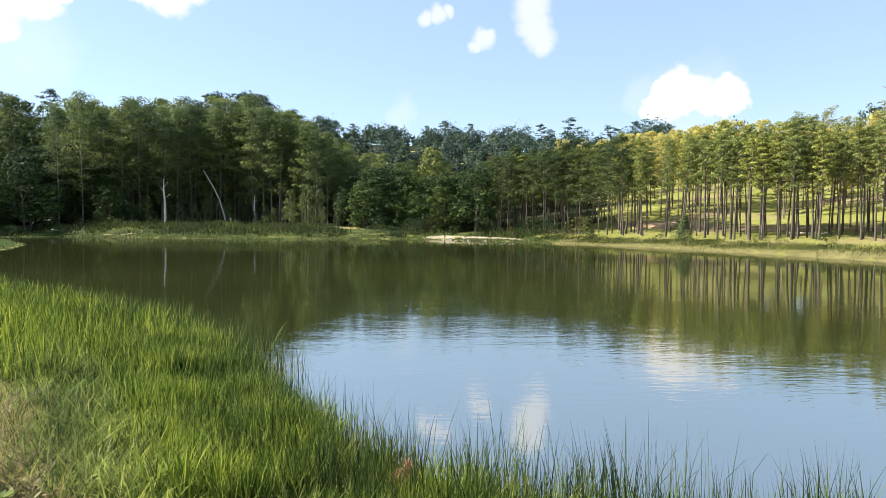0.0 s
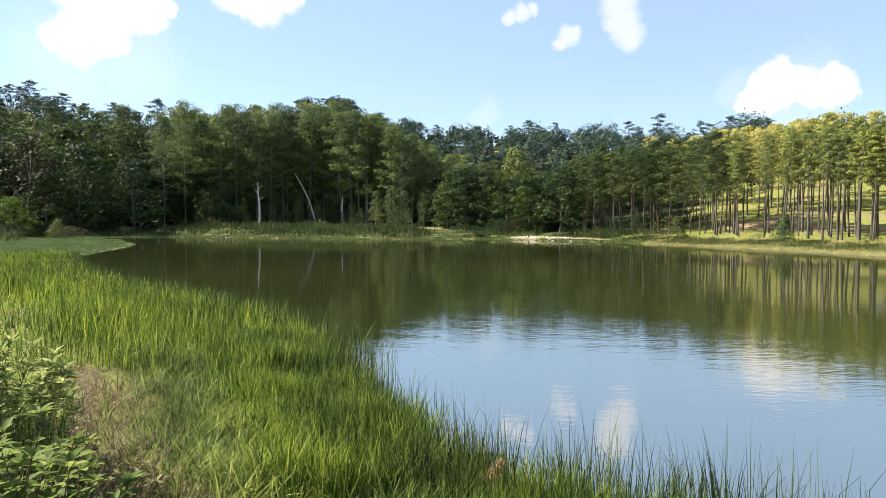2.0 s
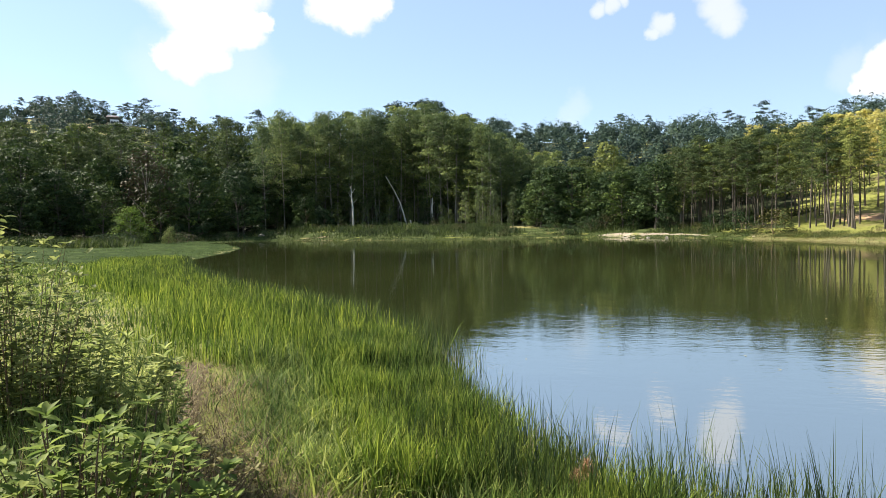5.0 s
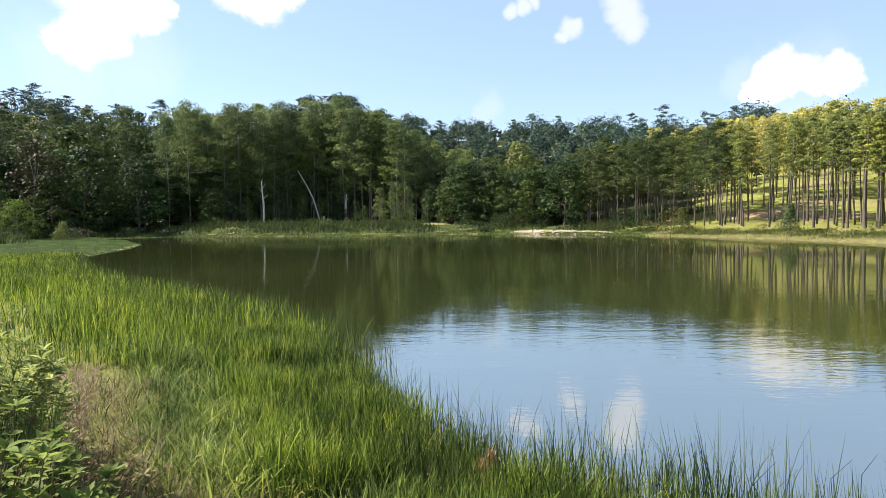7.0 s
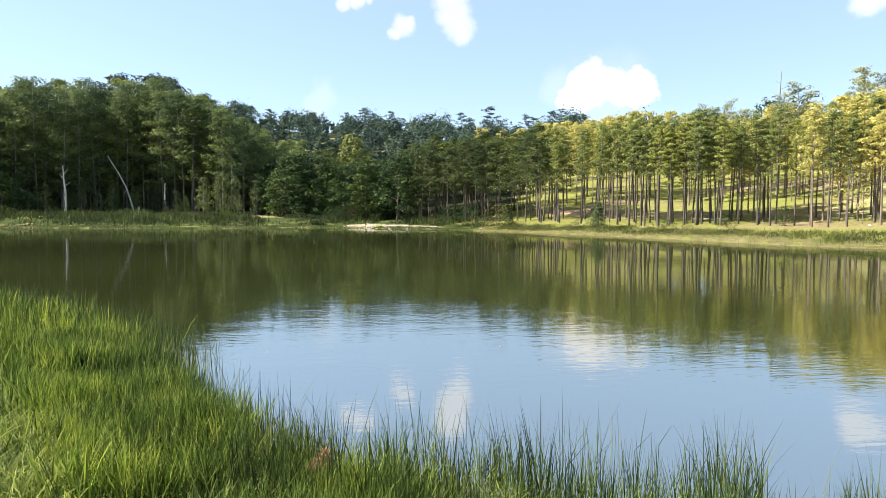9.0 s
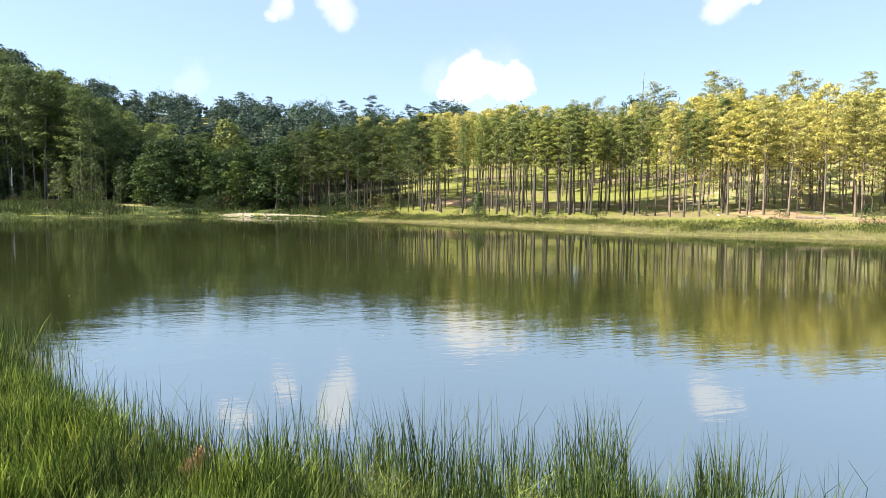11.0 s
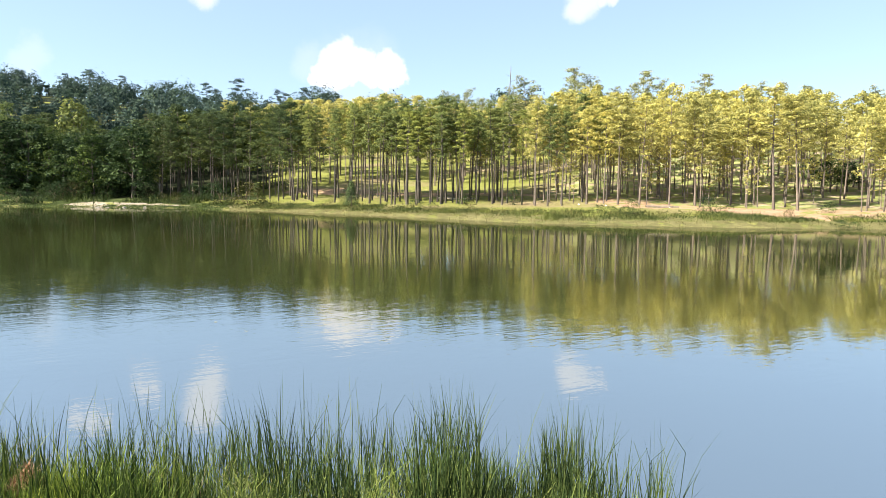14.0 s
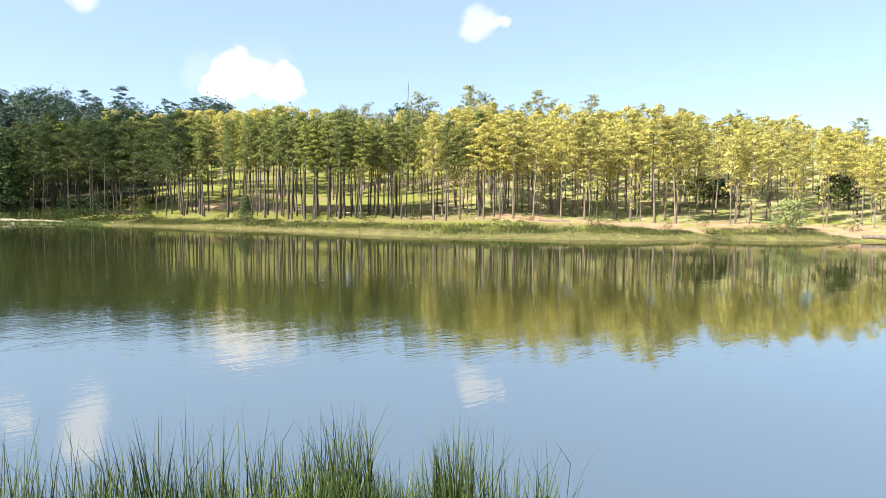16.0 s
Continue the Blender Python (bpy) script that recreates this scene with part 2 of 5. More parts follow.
TWIG = barky("twigs", (0.08, 0.055, 0.035), (0.17, 0.13, 0.08), 20)
GREEN_STEM = barky("green_stems", (0.12, 0.15, 0.05), (0.22, 0.25, 0.1), 20)


def make_ground():
    m = Mat("ground_turf")
    big, fine = m.noise(0.09, 5), m.noise(2.2, 8, 0.7)
    turf = m.ramp(fine, [(0.25, (0.075, 0.078, 0.022)), (0.5, (0.145, 0.152, 0.036)), (0.75, (0.25, 0.25, 0.07))])
    litter = m.ramp(m.noise(3.1, 7, 0.7), [(0.3, (0.10, 0.075, 0.04)), (0.7, (0.28, 0.22, 0.13))])
    c = m.mix(m.ramp(big, [(0.50, (0, 0, 0)), (0.66, (1, 1, 1))]), turf, litter)
    wet = m.ramp(m.math("MULTIPLY_ADD", m.noise(1.5, 5), 0.2, m.sep_z()), [(0.06, (1, 1, 1)), (0.22, (0, 0, 0))])
    c = m.mix(wet, c, (0.11, 0.095, 0.05))
    m.put(Base_Color=c, Roughness=0.95, Specular_IOR_Level=0.1)
    m.bump(fine, 0.6, 0.06)
    return m.m


def sep_z(self):
    n = self.t.nodes.new("ShaderNodeSeparateXYZ")
    self.link(self.co, n.inputs[0])
    return n.outputs["Z"]


Mat.sep_z = sep_z
GROUND = make_ground()


def make_soil(name, dark, light, green=(0.16, 0.17, 0.05), over=0.52):
    m = Mat(name)
    n = m.noise(1.3, 8, 0.65)
    c = m.ramp(n, [(0.3, dark), (0.7, light)])
    c = m.mix(m.ramp(m.noise(0.7, 4), [(over, (0, 0, 0)), (over + 0.1, (1, 1, 1))]), c, green)
    m.put(Base_Color=c, Roughness=0.95, Specular_IOR_Level=0.02).bump(n, 0.6, 0.05)
    return m.m


SOIL = make_soil("sandy_soil", (0.22, 0.14, 0.088), (0.36, 0.245, 0.165))
# litter made almost black, so the forest's shade sits in its colour
SHADED_LITTER = make_soil("shade_dark_litter", (0.018, 0.022, 0.012), (0.036, 0.038, 0.020), (0.022, 0.034, 0.014))
# sedge green, darkened in colour for the shade lying on the inlet
SHADED_MARSH = make_soil("shaded_marsh_sedge", (0.012, 0.022, 0.006), (0.028, 0.045, 0.012), (0.042, 0.06, 0.018))
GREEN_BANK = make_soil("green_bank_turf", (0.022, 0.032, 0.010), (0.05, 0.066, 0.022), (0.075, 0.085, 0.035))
BANK_TURF = make_soil("bank_turf", (0.07, 0.066, 0.028), (0.165, 0.148, 0.068), (0.10, 0.105, 0.037))
SAND = make_soil("pale_sand", (0.20, 0.165, 0.125), (0.36, 0.31, 0.25))
DRY_EARTH = make_soil("dry_earth", (0.075, 0.056, 0.034), (0.17, 0.13, 0.082), (0.075, 0.062, 0.034))
WOOD_SOIL = make_soil("open_wood_floor", (0.20, 0.155, 0.10), (0.36, 0.28, 0.19), (0.19, 0.205, 0.075), 0.42)


def make_water():
    m = Mat("lake_water")
    murk = m.ramp(m.noise(0.05, 3), [(0.3, (0.0155, 0.0205, 0.0070)), (0.7, (0.024, 0.0275, 0.009))])
    m.put(Base_Color=murk, Roughness=0.015, IOR=3.5, Specular_IOR_Level=0.95)
    # a breeze roughens the open water; under the banks it lies almost still
    reach = m.t.nodes.new("ShaderNodeVectorMath")
    reach.operation = "LENGTH"
    m.link(m.co, reach.inputs[0])
    lee = m.ramp(m.math("MULTIPLY", reach.outputs["Value"], 0.01), [(0.05, (0.14, 0.14, 0.14)), (0.085, (1, 1, 1)), (0.12, (0.9, 0.9, 0.9)), (0.16, (0.5, 0.5, 0.5)), (0.25, (0.36, 0.36, 0.36)), (0.6, (0.26, 0.26, 0.26))])
    gusts = m.ramp(m.noise(0.055, 3, 0.5, (0.55, 1.0, 1.0)), [(0.36, (0.35, 0.35, 0.35)), (0.62, (1, 1, 1))])
    breeze = m.math("MULTIPLY", lee, gusts)
    small = m.noise(8.5, 3, 0.55, (0.38, 1.0, 1.0))
    mid = m.noise(1.1, 2, 0.5, (0.45, 1.0, 1.0))
    swell = m.noise(0.25, 1, 0.5, (0.6, 1.0, 1.0))
    h = m.math("ADD", m.math("MULTIPLY", small, 0.0045), m.math("MULTIPLY", mid, 0.009))
    h = m.math("ADD", m.math("MULTIPLY", h, breeze), m.math("MULTIPLY", swell, 0.005))
    m.bump(h, 1.0, 1.0)
    return m.m


WATER = make_water()


def plain(name, colour, rough=0.7, metal=0.0, var=0.2):
    m = Mat(name)
    n = m.noise(4.0, 5)
    lo, hi = [tuple(c * k for c in colour) for k in (1 - var, 1 + var)]
    m.put(Base_Color=m.ramp(n, [(0.3, lo), (0.7, hi)]), Roughness=rough, Metallic=metal)
    return m.m


WHITE_WALL = plain("white_wall", (0.75, 0.75, 0.76), 0.8)
DARK_ROOF = plain("dark_roof", (0.06, 0.05, 0.055), 0.7)
OLD_TIMBER = plain("old_timber", (0.10, 0.085, 0.065), 0.9, 0, 0.4)
PALE_TIMBER = plain("pale_timber", (0.55, 0.47, 0.36), 0.8)
GLASS_DARK = plain("dark_window", (0.02, 0.025, 0.03), 0.1)
LITTER_WHITE = plain("white_litter", (0.8, 0.8, 0.78), 0.5)
SEED = plain("seed_head", (0.30, 0.17, 0.09), 0.9)
ROCK = plain("stone", (0.2, 0.18, 0.155), 0.9)


# ---- mesh helpers ----
def mesh_of(name, verts, tris, mat, smooth=False):
    """A mesh from arrays of corners and triangles (or quads)."""
    verts, tris = np.asarray(verts, float), np.asarray(tris, int)
    me = bpy.data.meshes.new(name)
    me.vertices.add(len(verts))
    me.vertices.foreach_set("co", verts.ravel())
    k = tris.shape[1]
    me.loops.add(tris.size)
    me.loops.foreach_set("vertex_index", tris.ravel().astype(np.int32))
    me.polygons.add(len(tris))
    me.polygons.foreach_set("loop_start", np.arange(0, tris.size, k, dtype=np.int32))
    if smooth:
        me.polygons.foreach_set("use_smooth", np.ones(len(tris), bool))
    me.update(calc_edges=True)
    me.materials.append(mat)
    return me


def child(name, me, parent, label=""):
    ob = new(name, me)
    ob.parent = parent
    return tagged(ob, label)


def part(name, bm, mat, parent, label="", smooth=False):
    me = bpy.data.meshes.new(name)
    bm.to_mesh(me)
    bm.free()
    me.materials.append(mat)
    if smooth:
        for p in me.polygons:
            p.use_smooth = True
    return child(name, me, parent, label)


def box(bm, size, at=(0, 0, 0), turn=(0, 0, 0), bevel=0.0):
    r = bmesh.ops.create_cube(bm, size=1, matrix=pose(*at, *turn) @ Matrix.Diagonal((*size, 1)))
    if bevel:
        edges = list({e for v in r["verts"] for e in v.link_edges})
        bmesh.ops.bevel(bm, geom=edges, offset=bevel, segments=2, affect="EDGES")


def tubes(paths, sides=6):
    """Tapered tubes: each path is a list of (point, radius). Returns corners and triangles."""
    vs, fs, base = [], [], 0
    for path in paths:
        pts = [np.array(p, float) for p, _ in path]
        for i, (p, r) in enumerate(path):
            d = pts[min(i + 1, len(pts) - 1)] - pts[max(i - 1, 0)]
            d = d / (np.linalg.norm(d) + 1e-9)
            a = np.cross(d, (0.3, 0.9, 0.1) if abs(d[2]) > 0.7 else (0, 0, 1))
            a /= np.linalg.norm(a) + 1e-9
            b = np.cross(d, a)
            for k in range(sides):
                w = 2 * math.pi * k / sides
                vs.append(pts[i] + r * (a * math.cos(w) + b * math.sin(w)))
        for i in range(len(path) - 1):
            for k in range(sides):
                p, q = base + i * sides + k, base + i * sides + (k + 1) % sides
                fs += [(p, q, q + sides), (p, q + sides, p + sides)]
        base += len(path) * sides
    return vs, fs


# ---- the lie of the land ----
LAKE = [(6.5, -6), (4.6, -1.5), (3.4, 1.0), (2.3, 2.2), (1.3, 2.8), (0.2, 3.2), (-0.9, 4.0), (-1.8, 5.4), (-3.0, 8.0), (-5.0, 10.4),
        (-8.3, 13.3), (-12, 16.2), (-20, 24.2), (-26.5, 33.2), (-29.3, 40), (-33.5, 50), (-38.0, 58.5), (-42.6, 64.8), (-45.4, 67.5), (-47.6, 70.8), (-51, 75.5), (-58, 80), (-61, 87), (-57.5, 93),
        (-51, 94), (-42, 91), (-30, 86.5), (-18.5, 88), (-10, 93), (0.3, 89.5), (8, 81), (13, 73), (19.8, 61), (24.2, 46.5), (27.4, 36.0), (32.5, 31), (37.8, 26.6), (43.5, 23.8), (50, 18.2), (56, 6), (54, -15), (35, -25), (15, -18)]
INLET, EAST_BANK = 22, 31      # where the lake's outline turns
poly = np.array(LAKE, float)
nxt = np.roll(poly, -1, axis=0)


def shore(x, y):
    """Metres outside the lake's edge (minus: in the water)."""
    p = np.stack([np.asarray(x, float), np.asarray(y, float)], -1)[..., None, :]
    e = nxt - poly
    u = np.clip(((p - poly) * e).sum(-1) / (e * e).sum(-1), 0, 1)
    d = np.sqrt((((p - poly) - u[..., None] * e) ** 2).sum(-1)).min(-1)
    up = (poly[:, 1] > p[..., 1]) != (nxt[:, 1] > p[..., 1])
    xx = poly[:, 0] + (p[..., 1] - poly[:, 1]) / np.where(e[:, 1] == 0, 1e-9, e[:, 1]) * e[:, 0]
    inside = (up & (p[..., 0] < xx)).sum(-1) % 2 == 1
    return np.where(inside, -d, d)


def smooth(v):
    v = np.clip(v, 0, 1)
    return v * v * (3 - 2 * v)


def ripple(x, y, s):
    """Cheap unevenness of the ground."""
    return (np.sin(x * s + 1.7 * np.sin(y * s * 0.7)) + np.sin(y * s * 1.3 + 2.1 * np.sin(x * s * 0.6 + 1))) / 2


RIDGE_AZ = [-180, -90, -60, -52, -48, -44, -40, -36, -30, -15, -8, 0, 8, 12, 20, 28, 40, 55, 65, 80, 180]
RIDGE_Z = [10, 25, 34, 43, 49.5, 51, 48, 40, 38, 42, 38, 37.5, 33, 27, 26, 15, 15, 15, 13, 12, 5]
RIDGE_D = [250, 320, 340, 330, 330, 330, 330, 330, 330, 310, 310, 310, 290, 265, 240, 190, 160, 150, 150, 150, 200]


def ground_z(x, y):
    x, y = np.asarray(x, float), np.asarray(y, float)
    s, d, az = shore(x, y), np.hypot(x, y), np.degrees(np.arctan2(x, y))
    near = 1 - smooth((d - 12) / 16)
    bank_far = 0.22 * smooth(s / 1.2) + 0.75 * smooth((s - 1) / 8) + 0.3 * smooth((s - 9) / 10) + 0.75 * smooth((s - 8) / 32) * smooth((6 - az) / 10)
    marsh = smooth((-az - 29) / 5) * smooth((d - 25) / 15)
    bank_far = bank_far * (1 - marsh) + marsh * (0.07 * smooth(s / 0.5) + 1.7 * smooth((s - 14) / 34))
    bank_near = 0.1 * smooth(s / 0.7) + 0.36 * smooth((s - 0.3) / 3.0)
    z = np.where(s > 0, near * bank_near + (1 - near) * bank_far, -np.minimum(1.6, 0.22 * -s))
    rz, rd = np.interp(az, RIDGE_AZ, RIDGE_Z), np.interp(az, RIDGE_AZ, RIDGE_D)
    back = smooth((np.abs(az) - 95) / 40)
    start = np.interp(az, RIDGE_AZ, [80, 80, 120, 132, 135, 138, 140, 142, 145, 140, 120, 100, 92, 85, 72, 66, 60, 60, 60, 60, 80])
    up = np.clip((d - start) / (rd - start), 0, 1)
    z = z + rz * (0.45 * up + 0.55 * up * up * (3 - 2 * up)) * (1 - 0.5 * smooth((d - rd) / 300)) * (s > 0) * (1 - 0.6 * back)
    rough = smooth(s / 2)
    z = z + rough * (0.035 * ripple(x, y, 1.9) + smooth((d - 20) / 30) * 0.12 * ripple(x, y, 0.35))
    return z


def place(az, d):
    """Ground point at an azimuth (degrees, clockwise from +y) and distance."""
    x, y = d * math.sin(radians(az)), d * math.cos(radians(az))
    return x, y, float(ground_z(x, y))


def make_ground_sheet():
    az = np.radians(np.concatenate([np.arange(-62, 88, 0.5), np.arange(88, 298, 3.5)]))
    rr = np.concatenate([[0.25], 0.6 * np.exp(np.arange(0, 1, 1 / 210) * math.log(420 / 0.6)), np.linspace(440, 3200, 14)])
    a, r = np.meshgrid(az, rr)
    x, y = r * np.sin(a), r * np.cos(a)
    z = ground_z(x, y)
    n, m = len(rr), len(az)
    idx = np.arange(n * m).reshape(n, m)
    right = np.roll(idx, -1, axis=1)
    q = np.stack([idx[:-1], right[:-1], right[1:], idx[1:]], -1).reshape(-1, 4)[:, ::-1]
    verts = np.stack([x, y, z], -1).reshape(-1, 3)
    c = np.array([[0, 0, float(ground_z(0, 0))]])
    mid = np.full(m, n * m)
    hub = np.stack([mid, mid, idx[0], right[0]], -1)
    me = bpy.data.meshes.new("ground")
    me.from_pydata(np.concatenate([verts, c]).tolist(), [], q.tolist() + hub[:, 1:].tolist())
    me.polygons.foreach_set("use_smooth", np.ones(len(me.polygons), bool))
    me.materials.append(GROUND)
    ob = new("ground", me)
    return tagged(ob, "grassy lake banks rising into wooded hills", "ground", kind="structure")


make_ground_sheet()


def make_water_sheet():
    bm = bmesh.new()
    vs = [bm.verts.new((x, y, 0)) for x, y in [(-75, -40), (70, -40), (70, 130), (-75, 130)]]
    bm.faces.new(vs)
    bmesh.ops.subdivide_edges(bm, edges=bm.edges[:], cuts=6, use_grid_fill=True)
    me = bpy.data.meshes.new("water")
    bm.to_mesh(me)
    bm.free()
    me.materials.append(WATER)
    return tagged(new("water", me), "olive-brown lake water mirroring sky and trees", "water", kind="structure")


make_water_sheet()


def patch(name, mat, label, outline, lift=0.03, step=1.2):
    """Bare ground that lies draped over the turf, with a ragged edge."""
    pl = np.array(outline, float)
    x0, y0 = pl.min(0) - 1
    x1, y1 = pl.max(0) + 1
    nx, ny = int((x1 - x0) / step) + 2, int((y1 - y0) / step) + 2
    gx, gy = np.meshgrid(x0 + step * np.arange(nx), y0 + step * np.arange(ny))
    pn = np.roll(pl, -1, axis=0)
    e = pn - pl
    p = np.stack([gx, gy], -1)[..., None, :]
    u = np.clip(((p - pl) * e).sum(-1) / (e * e).sum(-1), 0, 1)
    d = np.sqrt((((p - pl) - u[..., None] * e) ** 2).sum(-1)).min(-1)
    upc = (pl[:, 1] > p[..., 1]) != (pn[:, 1] > p[..., 1])
    xx = pl[:, 0] + (p[..., 1] - pl[:, 1]) / np.where(e[:, 1] == 0, 1e-9, e[:, 1]) * e[:, 0]
    ins = (upc & (p[..., 0] < xx)).sum(-1) % 2 == 1
    depth = np.where(ins, d, -d) + 0.4 * step * ripple(gx, gy, 2.0 / step)
    gz = ground_z(gx, gy) + np.clip(depth * 0.06, -0.25, lift)
    idx = np.arange(nx * ny).reshape(ny, nx)
    q = np.stack([idx[:-1, :-1], idx[:-1, 1:], idx[1:, 1:], idx[1:, :-1]], -1).reshape(-1, 4)
    ob = new(name, mesh_of(name, np.stack([gx, gy, gz], -1).reshape(-1, 3), q, mat, True))
    return tagged(ob, label, "path" if name == "dirt_path" else "ground", kind="structure")


def polar(rows):
    return [(d * math.sin(radians(a)), d * math.cos(radians(a))) for a, d in rows]


patch("forest_floor", SHADED_LITTER, "needle litter under the forest, the trees' shade put into its colour",
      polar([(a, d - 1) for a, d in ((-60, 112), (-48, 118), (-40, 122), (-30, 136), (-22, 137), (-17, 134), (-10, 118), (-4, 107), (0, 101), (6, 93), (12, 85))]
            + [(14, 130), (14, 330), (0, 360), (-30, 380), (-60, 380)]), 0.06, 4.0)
patch("marsh", SHADED_MARSH, "low green sedge marsh filling the shallow inlet, darkened in colour for shade",
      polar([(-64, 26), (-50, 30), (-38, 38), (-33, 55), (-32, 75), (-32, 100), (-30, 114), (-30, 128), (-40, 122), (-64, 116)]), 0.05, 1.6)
patch("bare_earth", DRY_EARTH, "dry bare earth along the trampled bank",
      [(-1.2, 2.2), (-1.9, 2.9), (-2.6, 3.6), (-3.5, 4.6), (-4.5, 6.1), (-4.9, 6.8), (-5.3, 6.6), (-4.7, 5.5), (-3.6, 4.3), (-2.6, 3.3), (-1.8, 2.5)], 0.012, 0.12)
patch("wood_floor", WOOD_SOIL, "patchy bare soil and grass under the sunny pines",
      polar([(37, 66), (44, 62), (52, 60), (60, 61), (70, 63), (86, 66), (86, 130), (60, 125), (46, 110), (40, 90)]), 0.04, 2.5)
patch("dirt_path", SOIL, "bare reddish dirt track under the pines",
      polar([(41, 61), (46, 54.5), (52, 52.5), (58, 53), (66, 55), (76, 56), (80, 62), (72, 62), (64, 61), (56, 59), (48, 61), (43, 66)]), 0.05)
patch("dirt_path", SOIL, "pale worn path along the grassy slope",
      polar([(15, 88), (22, 79), (28, 74), (34, 70), (40, 66), (40, 69), (34, 74), (27, 78), (22, 84), (16, 93)]), 0.05)
patch("sand_bank", SAND, "pale sandy landing at the water's edge",
      polar([(-2, 91.5), (0, 89.4), (3, 86.6), (7, 81.2), (12, 73), (12, 74.5), (7, 84), (3, 92), (0, 95.5), (-2, 94)]), 0.08)


def bank_strip(name, mat, label, line, widths):
    """Turf along a stretch of the waterline."""
    outer = [(x * (1 + k / math.hypot(x, y)), y * (1 + k / math.hypot(x, y))) for (x, y), k in zip(line[::-1], widths)]
    patch(name, mat, label, line + outer, 0.03, 0.9)


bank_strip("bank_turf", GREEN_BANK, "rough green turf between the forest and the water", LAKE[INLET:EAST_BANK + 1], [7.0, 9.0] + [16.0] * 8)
bank_strip("bank_turf", BANK_TURF, "rough olive-brown turf along the far waterline", LAKE[EAST_BANK:39], [4.5] * 5 + [7.0] * 3)


# ---- trees ----
rng = np.random.default_rng(7)


def leaf_cloud(pads, size, up=0.35, long=1.6, slim=0.5, under=0.2, loose=0.36):
    """Leaves as small triangles over the domes of pads (centre, radius across, radius up, count)."""
    cs, ns = [], []
    for c, rx, rz, n in pads:
        v = rng.normal(size=(n, 3))
        v /= np.linalg.norm(v, axis=1)[:, None]
        v[:, 2] = np.where(rng.uniform(size=n) < under, -0.6 * np.abs(v[:, 2]), np.abs(v[:, 2]))
        k = rng.uniform(0.72, 1.06, (n, 1))
        lump = 1 + 0.22 * np.sin(v @ rng.normal(size=3) * 4.0 + rng.uniform(0, 6.28))[:, None]
        cs.append(np.array(c) + v * k * lump * np.array([rx, rx, rz]))
        ns.append(v / np.array([1, 1, max(0.45, rz / rx)]))
    c, n = np.concatenate(cs), np.concatenate(ns)
    n /= np.linalg.norm(n, axis=1)[:, None]
    n = n + rng.normal(size=c.shape) * loose + np.array([0, 0, up * 0.4])
    n /= np.linalg.norm(n, axis=1)[:, None]
    a = np.cross(n, rng.normal(size=c.shape))
    a /= np.linalg.norm(a, axis=1)[:, None] + 1e-9
    b = np.cross(n, a)
    s = size * rng.uniform(0.6, 1.35, (len(c), 1))
    v = np.stack([c + a * s * long * 0.6, c - a * s * long * 0.4 + b * s * slim, c - a * s * long * 0.4 - b * s * slim], 1)
    return v.reshape(-1, 3), np.arange(3 * len(c)).reshape(-1, 3)


def trunk_path(h, r, bend, n=7):
    ph = rng.uniform(0, 6.28, 2)
    return [((bend * math.sin(2.2 * i / n + ph[0]) * i / n, bend * math.sin(1.7 * i / n + ph[1]) * i / n, h * i / n - (0.25 if i == 0 else 0)),
             r * (1.25 if i == 0 else 1 - 0.85 * i / n)) for i in range(n + 1)]


def along(path, f):
    f = f * (len(path) - 1)
    i = min(int(f), len(path) - 2)
    a, b = np.array(path[i][0]), np.array(path[i + 1][0])
    return a + (b - a) * (f - i)


